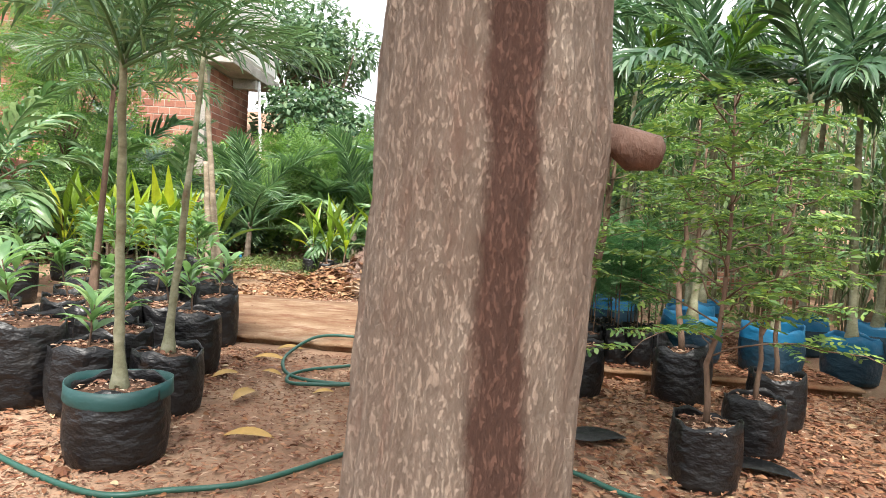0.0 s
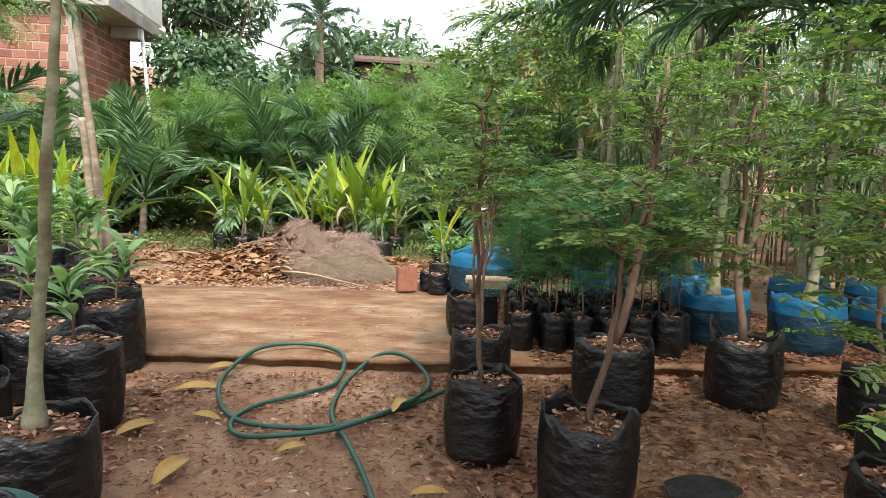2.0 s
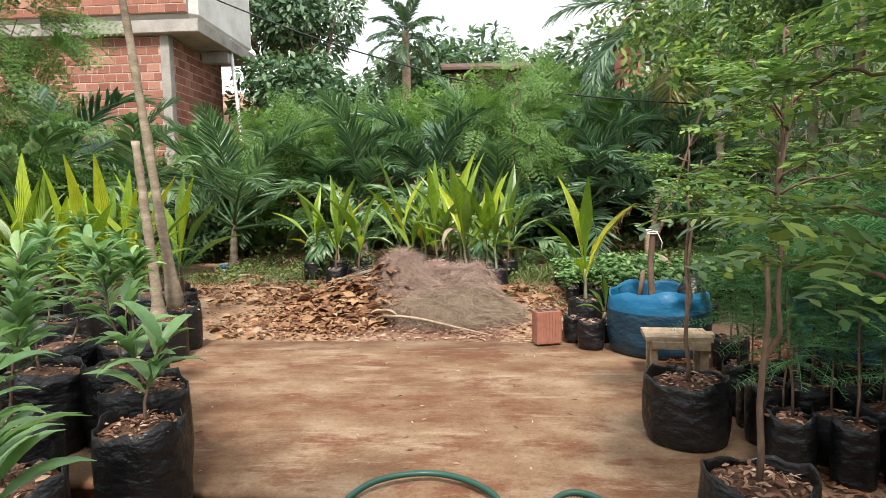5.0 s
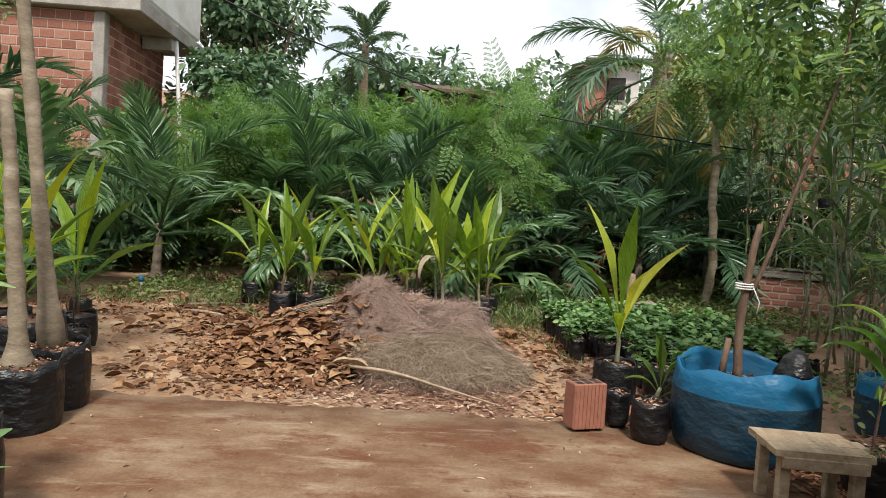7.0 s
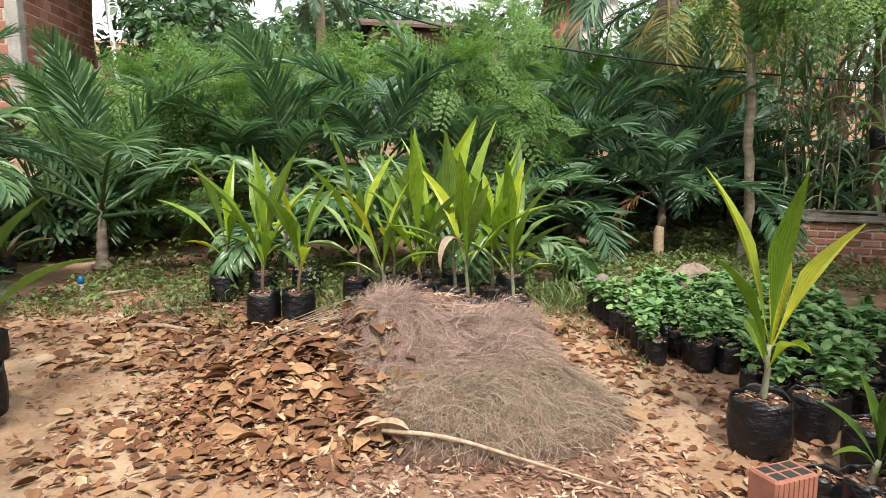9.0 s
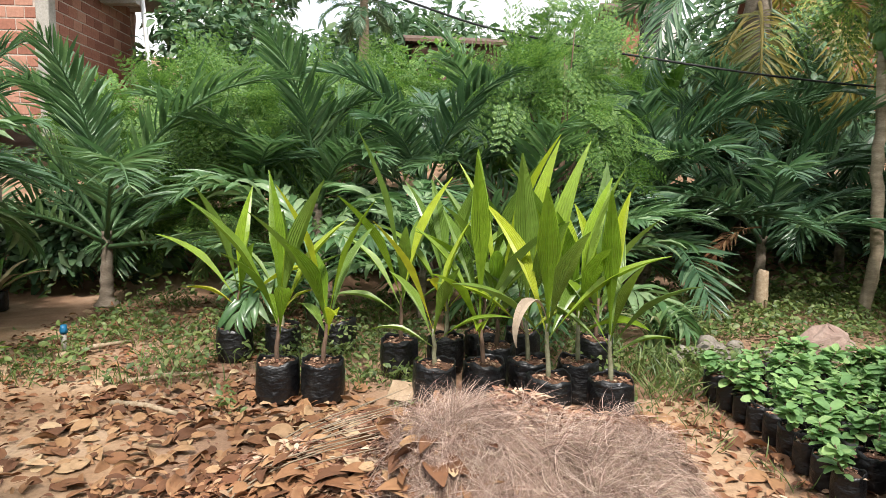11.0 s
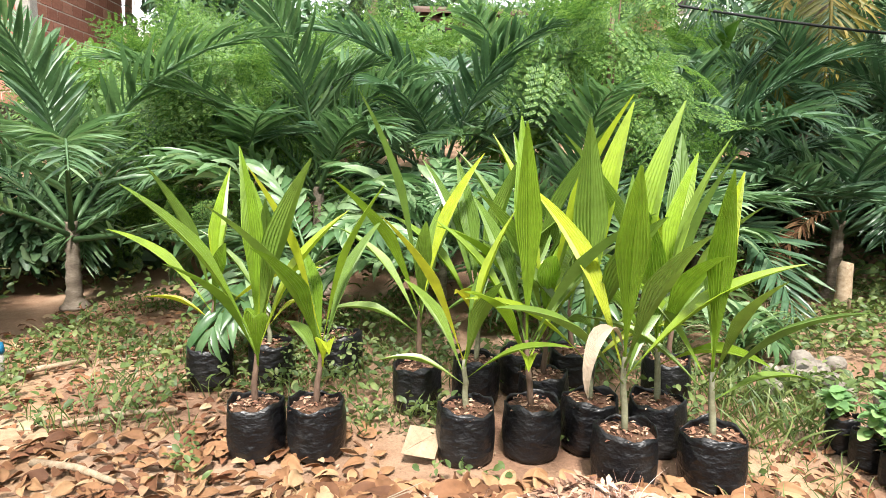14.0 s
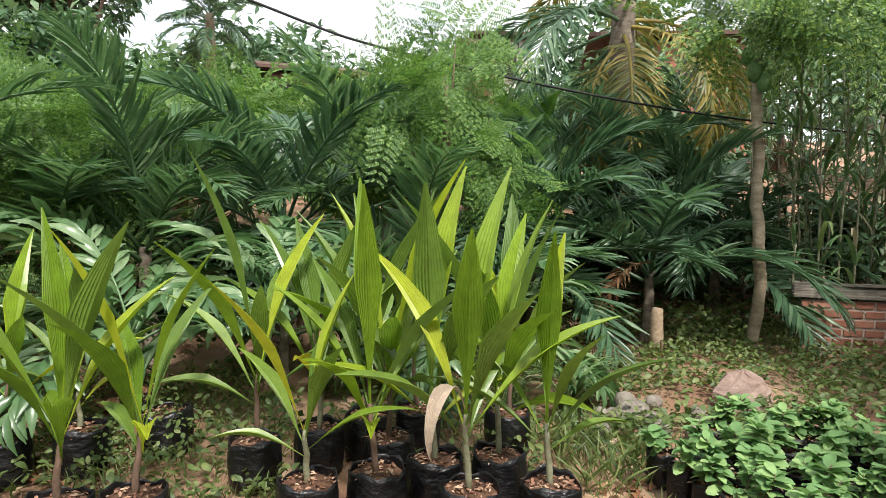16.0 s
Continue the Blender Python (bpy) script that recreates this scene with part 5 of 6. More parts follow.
def cane_clump(at, label, stalks, h, spread, mat=None):
    """A stand of tall grass: jointed stalks and arching strap leaves."""
    root = thing("cane_clump", at, label, "tall grass", "cane clumps", turn=RNG.uniform(0, 360))
    st, lv = [], []
    for _ in range(stalks):
        b = np.append(RNG.uniform(-spread, spread, 2), 0)
        hh = h * RNG.uniform(0.6, 1.05)
        line = bent_stem(hh, RNG.uniform(-0.3, 0.3, 2), 0.02, 8) + b
        st.append(tube(line, np.linspace(0.014, 0.006, 8), 6))
        n = 11
        f = RNG.uniform(0.15, 1.0, n)
        p = np.stack([np.interp(f, np.linspace(0, 1, 8), line[:, c]) for c in range(3)], 1)
        a = RNG.uniform(0, 6.283, n)
        lv.append(place(STRAP, p, np.stack([np.cos(a), np.sin(a), 0 * a], 1), np.array([[0, 0, 1.0]]) + 0.15 * RNG.normal(0, 1, (n, 3)), RNG.uniform(0.5, 1.0, n)))
    for g in st:
        part("stalk", g, M_GREENTRUNK, root)
    part("foliage", join(*lv), mat or L_CANE, root)
    return root


for x, y, h in [(2.9, 8.4, 2.3), (3.6, 9.0, 2.5), (4.4, 8.2, 2.5), (3.9, 10.2, 2.6), (4.9, 9.5, 2.8), (5.2, 11.0, 2.9), (5.9, 12.2, 3.0), (5.0, 13.3, 3.0), (6.4, 10.4, 3.0), (6.6, 13.6, 3.2), (5.6, 14.6, 3.1), (4.9, 7.2, 2.5), (5.8, 8.6, 2.8), (5.4, 6.0, 2.6), (6.2, 4.6, 2.8), (4.6, 3.6, 2.6), (5.4, 2.4, 2.6), (3.6, 3.0, 2.4), (3.4, 1.7, 2.5), (4.7, 0.8, 2.6)]:
    cane_clump((x, y, float(ground_z(x, y))), "stand of tall arching cane leaves", 12, h * 1.35, 0.42)

# ---- hedge of palms and feathery trees ----
ARECA = [mesh_of("frond", frond_geo(2.2, 0, b, 36, 0.6, 0.058, 26, 56, 6, 4, 22), L_PALM) for b in (60, 80, 100)]
MIDP = [mesh_of("frond", frond_geo(2.2, 0, b, 38, 0.58, 0.052, 26, 56, 6, 4, 22), L_PALMMID) for b in (45, 62, 85)]
FRESH = [mesh_of("frond", frond_geo(1.35, 0, b, 18, 0.44, 0.085, 70, 56, 10, 5), L_PALMSOFT) for b in (60, 90)]
ARCH = [mesh_of("frond", frond_geo(2.6, 0, b, 40, 0.62, 0.055, 24, 58, 6, 4, 22), L_PALMMID) for b in (38, 55, 75)]
for x, y, th, r, n, v, rise in [(-4.55, 13.4, 0.85, 0.06, 11, ARCH, (12, 80)), (-2.3, 14.1, 1.15, 0.07, 12, MIDP, (20, 82)), (-1.0, 14.5, 1.25, 0.07, 12, ARECA, (15, 80)), (1.8, 14.3, 0.95, 0.07, 12, ARECA, (5, 78)), (3.05, 13.85, 0.85, 0.06, 12, ARECA, (18, 80)),
        (-2.15, 12.45, 0.6, 0.04, 9, FRESH, (15, 70)), (-1.1, 12.6, 0.6, 0.04, 9, FRESH, (10, 70)), (0.45, 12.45, 0.5, 0.04, 8, FRESH, (10, 65)), (0.2, 13.6, 0.6, 0.05, 9, MIDP, (10, 75)), (-3.3, 14.7, 1.0, 0.06, 10, MIDP, (10, 75)), (-6.3, 14.3, 0.6, 0.06, 10, ARCH, (5, 60)), (-5.5, 15.6, 0.7, 0.06, 10, ARCH, (5, 62)), (3.6, 15.5, 1.5, 0.06, 11, ARECA, (5, 75)), (-7.6, 12.2, 1.0, 0.06, 10, FRESH, (5, 75)), (-0.2, 15.0, 1.5, 0.07, 11, MIDP, (15, 80)), (2.4, 15.4, 1.3, 0.07, 11, ARECA, (10, 80)), (4.6, 14.6, 0.9, 0.06, 11, ARECA, (0, 70)), (-7.4, 15.2, 1.3, 0.06, 10, ARECA, (5, 75)), (-5.3, 9.6, 1.2, 0.06, 10, FRESH, (5, 75)), (-6.3, 11.4, 1.4, 0.06, 10, ARECA, (5, 75)), (-5.0, 11.2, 1.2, 0.05, 9, FRESH, (10, 75)), (-4.9, 6.6, 1.3, 0.05, 9, FRESH, (10, 75)), (-5.6, 4.6, 1.3, 0.05, 9, ARECA, (10, 75))]:
    palm("young_palm" if v is FRESH else "areca_palm", (x, y, float(ground_z(x, y))), "bushy dark green palm with arching feather leaves" if v in (ARECA, ARCH) else "mid-green palm with upright feather leaves" if v is MIDP else "fresh green young palm with drooping glossy leaves", th, r, n, None, v, rise, M_HEDGETRUNK, (RNG.uniform(-0.1, 0.1), 0), "palms of the hedge", turn=RNG.uniform(0, 360), rings=True)
dead = thing("dry_frond", (0, 0, 0), "orange-brown dead frond hanging from a palm", "palm frond")
part("frond", frond_geo(1.1, 0, 95, 26, 0.3, 0.03, 60, 50, 14, 4), M_PALELEAF, dead)
dead.matrix_basis = pose(2.9, 13.6, 0.95, 0, 0, 200)

FEATHER = join(*[tuple(g) for g in [place(spray_geo(9, 0.035, 0.17, 20, 0.5), np.stack([np.repeat(np.linspace(0.1, 0.62, 8), 2), np.zeros(16), -0.25 * np.repeat(np.linspace(0.1, 0.62, 8), 2) ** 2], 1), np.stack([np.full(16, 0.5), np.tile([1.0, -1.0], 8), np.full(16, -0.1)], 1), np.tile([[0, 0, 1.0]], (16, 1)), np.repeat(np.linspace(1.1, 0.55, 8), 2))]])


def feathery_tree(at, label, h, trunk_r, lobes, radii, n, size=1.0, mat=None, name="feathery_tree"):
    root = thing(name, at, label, "tree", "feathery trees")
    part("trunk", tube(bent_stem(h, (0.05, 0), 0.02, 9), np.linspace(trunk_r, trunk_r * 0.5, 9), 9, 0.05), M_TWIG, root)
    limbs = [tube(curve_points([(0.02, 0, h * 0.5), (c[0] * 0.5, c[1] * 0.5, (c[2] + h * 0.5) / 2), c], 6), np.linspace(trunk_r * 0.5, trunk_r * 0.15, 6), 6) for c in lobes]
    for g in limbs:
        part("limb", g, M_TWIG, root)
    part("crown", leaf_cloud(lobes, radii, n, FEATHER, size, 0.3, 0.25, 0.8), mat or L_FERN, root)
    return root


for x, y, h, lobes, radii, n in [
        (0.45, 13.4, 2.7, [(0, 0, 2.8), (0.35, -0.2, 2.0), (0.5, 0.1, 2.4), (-0.45, 0.1, 2.45), (0.1, 0, 3.1), (0.45, -0.35, 1.75)], [0.35, 0.42, 0.4, 0.4, 0.3, 0.4], 130),
        (-4.4, 16.0, 1.6, [(0, 0, 2.1), (0.8, 0.2, 2.0), (-0.8, -0.1, 1.9), (0.2, -0.5, 1.5), (1.4, 0, 1.6), (-1.5, 0.1, 1.6)], [0.7, 0.7, 0.7, 0.7, 0.6, 0.6], 380),
        (-2.0, 16.4, 1.7, [(0, 0, 2.2), (0.8, 0.2, 2.2), (-0.8, -0.1, 2.0), (1.6, 0.1, 2.0)], [0.7, 0.7, 0.6, 0.7], 260),
        (1.2, 16.6, 1.7, [(0, 0, 2.4), (0.8, 0.2, 2.3), (-0.8, -0.1, 2.2), (1.6, 0.1, 2.1), (0.2, 0.1, 2.9)], [0.7, 0.7, 0.6, 0.6, 0.5], 300),
        (-6.9, 13.0, 2.0, [(0, 0, 1.9), (0.7, 0.2, 1.7), (-0.8, -0.1, 1.9), (0, -0.4, 1.2)], [0.7, 0.6, 0.7, 0.6], 240),
        (-3.4, 14.5, 2.0, [(0, 0, 2.2), (0.5, 0.1, 1.7), (-0.5, 0, 1.8), (0, -0.2, 1.1), (0.6, 0.1, 0.8), (-0.6, 0, 0.9)], [0.55, 0.5, 0.5, 0.45, 0.45, 0.45], 400),
        (-6.3, 9.8, 3.4, [(0, 0, 4.2), (0.6, 0.2, 3.4), (-0.7, -0.1, 3.5), (0.2, -0.4, 2.7), (-0.5, 0.3, 2.4), (0.5, 0.4, 4.4)], [0.7, 0.65, 0.7, 0.65, 0.6, 0.5], 420),
        (-5.7, 9.9, 1.7, [(0, 0, 1.5), (0.5, 0.1, 1.2), (-0.5, 0, 1.2), (0.2, -0.2, 1.9)], [0.5, 0.45, 0.45, 0.4], 160)]:
    feathery_tree((x, y, float(ground_z(x, y))), "light green feathery-leaved tree in the hedge", h, 0.035, lobes, radii, n)

papaya = thing("slender_tree", (3.85, 13.1, 0), "slender pale ringed trunk with a high leafy top", "tree")
part("trunk", tube(bent_stem(3.6, (0.05, 0.1), 0.012, 26), np.linspace(0.066, 0.05, 26) * np.where(np.arange(26) % 3, 1, 1.06), 12, 0.03), M_PALMTRUNK, papaya)
part("crown", leaf_cloud([(0, 0, 3.7), (0.5, -0.3, 3.6), (-0.5, -0.2, 3.7), (0.9, 0, 3.8), (0.2, -0.7, 3.5)], [0.45, 0.4, 0.45, 0.4, 0.4], 130, FEATHER, 1.2, 0.3, 0.3), L_SMALL, papaya)

for dx, dy, z, r in ((-0.10, -0.06, 3.02, 0.085), (0.09, -0.05, 3.06, 0.08), (-0.02, -0.11, 2.9, 0.08), (0.05, 0.09, 3.1, 0.08), (-0.12, 0.03, 3.2, 0.07)):
    part("fruit", tube([(dx, dy, z - r * 1.5), (dx, dy, z - r * 1.2), (dx, dy, z - r * 0.4), (dx, dy, z + r * 0.6), (dx * 0.9, dy * 0.9, z + r * 1.3)], [r * 0.15, r * 0.7, r, r * 0.75, r * 0.2], 10), L_LONG, papaya, "unripe green fruit", m=Matrix.Translation((0.045, 0.085, 0)))
palm_post = thing("slender_tree", (5.62, 12.86, 0), "thin brown ringed trunk beside the low brick wall", "tree")
part("trunk", tube(bent_stem(3.6, (-0.1, 0.1), 0.012, 22), np.linspace(0.075, 0.055, 22) * np.where(np.arange(22) % 3, 1, 1.07), 10, 0.04), M_TWIG, palm_post)
part("crown", leaf_cloud([(0, 0, 3.7), (0.5, -0.3, 3.6), (-0.6, -0.3, 3.6), (-0.2, -0.7, 3.5)], [0.45, 0.4, 0.45, 0.4], 110, FEATHER, 1.2, 0.3, 0.3), L_SMALL, palm_post)

COCOF = [mesh_of("frond", frond_geo(3.4, 0, b, 60, 0.8, 0.05, 70, 60, 10, 5), m_) for b, m_ in ((100, L_PALM), (125, L_PALMYEL), (80, L_PALM))]
palm("coconut_palm", (4.2, 16.4, float(ground_z(4.2, 16.4))), "large coconut palm with hanging yellowing fronds", 4.3, 0.22, 22, None, COCOF, (-72, 62), M_HEDGETRUNK, rings=True)
FARF = [mesh_of("frond", frond_geo(2.5, 0, b, 46, 0.62, 0.09, 60, 60, 10, 3), L_PALM) for b in (55, 80, 100)]
palm("coconut_palm", (-3.6, 35.5, 5.1), "far coconut palm standing against the cloudy sky", 4.8, 0.22, 22, None, FARF, (-25, 85), M_PALMTRUNK)
BAN = [mesh_of("leaf", blade(1.6, 0.42, 0, b, 12, 7, "strap", 0.5, 0.02), L_PALMLIGHT) for b in (30, 60)]
palm("banana_plant", (2.9, 17.2, float(ground_z(2.9, 17.2))), "banana plant with torn upright leaves", 1.6, 0.09, 6, None, BAN, (35, 85), M_GREENTRUNK, category="banana plant")

SPIKE = [mesh_of("leaf", blade(0.6, 0.06, 0, b, 9, 5, "strap", 0.6), m_) for b, m_ in ((25, L_CANE), (55, L_PALELEAF), (40, L_PALMLIGHT))]
for k in range(9):
    x, y = -5.6 - 0.42 * (k % 5) + RNG.uniform(-0.1, 0.1), 12.6 + 0.5 * (k // 5) + RNG.uniform(-0.1, 0.1)
    root = thing("spiky_plant", (x, y, 0), "spiky half-dry rosette plant in a black bag", "potted plant", "rosette plants", turn=RNG.uniform(0, 360))
    fill_bag(root, 0.11, 0.2, None, 0, 0.03, n=18)
    for q in range(11):
        part("leaf", SPIKE[q % 3], None, root).matrix_basis = Matrix.Translation((0, 0, 0.16)) @ pose(0, 0, 0, 0, 0, q * 137) @ pose(0, 0, 0, 0, -RNG.uniform(35, 80), 0)

# ---- hillside trees ----
BIGLEAF = blade(1, 0.5, 10, 40, 3, 3, "oval", 0.3)


def hill_tree(at, label, r, h, n, size, mat=None):
    root = thing("tree", at, label, "tree", "hillside trees", turn=RNG.uniform(0, 360))
    part("trunk", tube(bent_stem(h, (0.2, 0.1), 0.05, 8), np.linspace(0.16, 0.07, 8), 8, 0.05), M_TWIG, root)
    c = directions(9, -0.5, 0.9) * r * 0.62 * np.array([1, 1, 0.75]) + np.array([0, 0, h])
    q = RNG.uniform(0.34, 0.55, 9) * r
    for k in c:
        part("limb", tube(curve_points([(0, 0, h * 0.6), tuple((k + np.array([0, 0, h * 0.6])) / 2), tuple(k)], 5), np.linspace(0.07, 0.02, 5), 5), M_TWIG, root)
    part("crown", leaf_cloud(c, q, n, BIGLEAF, size, 0.35, 0.6), mat or L_TREE, root)
    return root


for x, y, r, h, up, m_ in [(-8.6, 27.5, 3.2, 5.6, 0, L_TREE), (-6.0, 26.5, 2.6, 4.6, 0, L_TREE), (-11.5, 30, 3.4, 5.0, 0, L_TREE), (-6.6, 23.5, 2.0, 2.6, 0, L_TREE), (-4.6, 22.0, 1.9, 1.7, 0, L_TREE), (-2.9, 25.5, 1.6, 0.8, 0, L_TREE), (-1.0, 24.0, 2.0, 1.2, 0, L_FERN), (1.4, 23.0, 2.0, 1.2, 0, L_FERN), (4.0, 22.5, 2.2, 1.4, 0, L_TREE), (7.0, 21.5, 2.4, 2.2, 0, L_TREE), (9.5, 18.5, 2.6, 2.5, 0, L_TREE), (12.0, 14.5, 2.8, 2.8, 0, L_TREE), (-6.0, 18.2, 1.6, 1.2, 0, L_FERN), (-2.6, 19.0, 1.7, 0.9, 0, L_FERN), (0.4, 19.2, 1.7, 0.9, 0, L_FERN), (3.0, 19.0, 1.7, 1.0, 0, L_TREE), (6.0, 17.5, 1.8, 1.4, 0, L_TREE), (8.5, 12.5, 2.2, 2.4, 0, L_TREE), (9.0, 7.5, 2.2, 2.4, 0, L_TREE), (8.5, 3.0, 2.2, 2.4, 0, L_TREE), (-9.6, 15.2, 1.8, 1.0, 0, L_FERN), (-10.5, 10.5, 2.0, 1.8, 0, L_TREE), (-8.6, 8.8, 1.7, 1.0, 0, L_TREE), (-9.5, 5.0, 2.0, 2.0, 0, L_TREE), (-11.5, 19.0, 1.8, 0.8, 0, L_TREE), (5.6, 15.6, 1.1, 0.6, 0, L_TREE), (6.9, 14.6, 1.2, 0.8, 0, L_TREE), (3.4, 16.3, 1.0, 0.5, 0, L_TREE), (7.6, 9.8, 1.4, 1.0, 0, L_TREE), (7.2, 6.2, 1.4, 1.0, 0, L_TREE), (6.8, 1.6, 1.4, 1.0, 0, L_TREE), (-5.2, 14.6, 0.9, 0.5, 0, L_TREE), (1.4, 15.2, 0.9, 0.5, 0, L_TREE), (-1.6, 15.2, 0.9, 0.5, 0, L_TREE), (-7.0, 10.2, 1.0, 0.7, 0, L_TREE), (-6.4, 6.4, 1.2, 0.9, 0, L_FERN)]:
    hill_tree((x, y, float(ground_z(x, y)) - 0.1), "dense leafy tree on the hillside" if m_ is L_TREE else "bright leafy shrub on the hillside", r, h, int(1500 + 420 * r), 0.20 if y < 21 else 0.28, m_)
for x, y, r in [(-5, 42, 5), (2, 45, 5), (10, 42, 5.5), (18, 36, 6), (22, 24, 6), (22, 10, 6), (-20, 36, 6), (-22, 22, 6), (-20, 8, 6), (-15, -6, 5), (0, -12, 5), (14, -8, 5)]:
    hill_tree((x, y, float(ground_z(x, y)) - 0.2), "far leafy tree closing the view", r, 3.4 if y < 40 else 1.4, 2600, 0.6, L_TREE)

# ---- undergrowth ----
WEED = blade(1, 0.55, 25, 45, 4, 3, "oval", 0.25)
GRASS = blade(1, 0.045, 75, 75, 6, 2, "strap", 0.0)


def undergrowth(n, region, leaf, size, low=0.02, high=0.16):
    x, y = RNG.uniform(region[0], region[1], n), RNG.uniform(region[2], region[3], n)
    keep = np.array([noise.noise(Vector((a * 1.6, b * 1.6, 5))) for a, b in zip(x, y)]) > -0.18
    x, y = x[keep], y[keep]
    n = len(x)
    return place(leaf, np.stack([x, y, ground_z(x, y) + RNG.uniform(low, high, n)], 1), directions(n, -0.1, 0.45), directions(n, 0.6, 1), RNG.uniform(0.5, 1.2, n) * size)


solid("weeds", join(undergrowth(5200, (2.2, 8.0, 13.6, 18.0), WEED, 0.11, 0.02, 0.35), undergrowth(6500, (-4.2, 1.2, 10.7, 13.6), WEED, 0.06), undergrowth(9500, (0.9, 5.2, 10.9, 14.2), WEED, 0.065), undergrowth(1500, (-2.4, 0.3, 10.1, 10.9), WEED, 0.045, 0.01, 0.1), undergrowth(3000, (-9, 6, 13.4, 16.5), WEED, 0.09, 0.02, 0.3), undergrowth(900, (1.8, 4.2, 6.9, 8.8), WEED, 0.06), undergrowth(600, (-6.5, -4.4, 6.5, 12), WEED, 0.07)), L_WEED, "low weeds creeping over the earth", "weeds", "stuff")
solid("grass", join(undergrowth(5500, (-4.2, 2.0, 10.6, 13.6), GRASS, 0.17, 0.0, 0.01), undergrowth(500, (0.0, 0.7, 8.6, 10.6), GRASS, 0.12, 0, 0.01), undergrowth(600, (0.4, 1.0, 10.4, 12.0), GRASS, 0.25, 0, 0.01)), L_WEED, "thin tufts of grass among the seedlings", "grass", "stuff")
for x, y, n, s in ((0.85, 11.5, 60, 0.62), (1.15, 11.9, 50, 0.6), (0.55, 11.9, 40, 0.5)):
    a = RNG.uniform(0, 6.283, n)
    solid("grass_tuft", place(STRAP, np.stack([x + 0.06 * np.cos(a * 3), y + 0.06 * np.sin(a * 5), np.full(n, 0.0)], 1), np.stack([np.cos(a), np.sin(a), 0.5 + 0 * a], 1), np.tile([[0, 0, 1.0]], (n, 1)), RNG.uniform(0.6, 1.1, n) * s), L_CANE, "arching tuft of broad grass blades", "grass", group="grass tufts")

# ---- stump, rock, husks ----
stump = solid("wooden_post", tube([(0, 0, -0.03), (0.01, 0, 0.2), (0.0, 0, 0.42), (0.02, 0, 0.5)], [0.075, 0.07, 0.068, 0.05], 10, 0.14), M_WOOD, "short split wooden post under a palm", "post")
stump.matrix_basis = pose(2.72, 13.2, 0)
for k in range(16):
    r = RNG.uniform(0.055, 0.085)
    n = 10
    z, a = np.meshgrid(np.linspace(-1, 1, n), np.linspace(0, 6.283, 14, endpoint=False), indexing="ij")
    q = np.sqrt(np.clip(1 - z * z, 0.0004, 1))
    v = np.stack([r * q * np.cos(a), r * q * np.sin(a), r * 1.2 * z], 2) * (1 + RNG.uniform(-0.04, 0.04, z.shape)[..., None])
    ob = solid("coconut_husk", (v.reshape(-1, 3), grid_quads(n, 14, True)), M_HUSK, "old grey coconut husk lying in the weeds", "coconut", group="coconut husks")
    ob.matrix_basis = pose(1.35 + RNG.normal(0, 0.2), 11.35 + RNG.normal(0, 0.22), r * 0.8, *RNG.uniform(0, 360, 3))
n = 9
z, a = np.meshgrid(np.linspace(-0.3, 1, n), np.linspace(0, 6.283, 12, endpoint=False), indexing="ij")
q = np.clip(1 - np.clip(z, 0, 1) ** 2, 0.0004, 1) ** 0.6
rv = np.stack([0.27 * q * np.cos(a), 0.2 * q * np.sin(a), 0.24 * z], 2) * (1 + 0.12 * RNG.uniform(-1, 1, z.shape)[..., None])
rock = solid("rock", (rv.reshape(-1, 3), grid_quads(n, 12, True)), M_STONE, "pinkish pale rock beside the seedling bed", "rock", smooth=False)
rock.matrix_basis = pose(2.35, 11.55, 0.02, 0, 0, 20)
card = solid("cardboard_piece", box(-0.08, -0.09, 0, 0.08, 0.09, 0.006, 0.003), M_CARD, "square scrap of damp cardboard on the leaves", "cardboard", smooth=False)
card.matrix_basis = pose(-1.23, 10.40, 0.075, 22, 4, -12)
for x, y, a_, ln in ((-3.1, 10.7, 20, 0.55), (-3.0, 10.3, -22, 0.5), (-3.9, 11.3, 50, 0.6), (0.75, 10.9, 25, 0.35), (-2.7, 11.6, 5, 0.4)):
    ob = solid("stick", tube([(0, 0, 0.02), (ln * 0.5, 0.02, 0.035), (ln, 0, 0.025)], [0.022, 0.018, 0.012], 7, 0.15), M_WOOD, "weathered stick lying among the leaves", "stick", group="sticks")
    ob.matrix_basis = pose(x, y, 0.01, 0, 0, a_)
tap = thing("water_tap", (-3.95, 11.5, 0), "short standpipe with a blue plastic tap", "tap")
part("pipe", tube([(0, 0, -0.02), (0, 0, 0.16)], 0.02, 10), M_CONCRETE, tap)
part("valve", tube([(0, 0, 0.16), (0, 0, 0.18), (0, 0, 0.23)], [0.026, 0.03, 0.022], 10), M_BLUE, tap, "blue plastic tap")
hang = thing("hanging_pot", (5.38, 12.6, 1.52), "black pot hung on a thin wire among the canes", "hanging pot")
part("pot", tube([(0, 0, 0), (0, 0, 0.02), (0, 0, 0.25), (0, 0, 0.28)], [0.12, 0.14, 0.17, 0.16], 16), M_BAG, hang)
part("wire", tube([(0, 0, 0.27), (0, 0, 1.9)], 0.006, 5), M_CABLE, hang)
cable = solid("overhead_cable", tube(curve_points([(-9.0, 14.0, 6.7), (-3.9, 14.0, 4.42), (-1.2, 14.0, 3.48), (0.3, 14.0, 3.12), (3.6, 14.0, 2.72), (8, 14.0, 2.5)], 50), 0.014, 6), M_CABLE, "thin black cable sagging across the hedge", "cable", "structure")


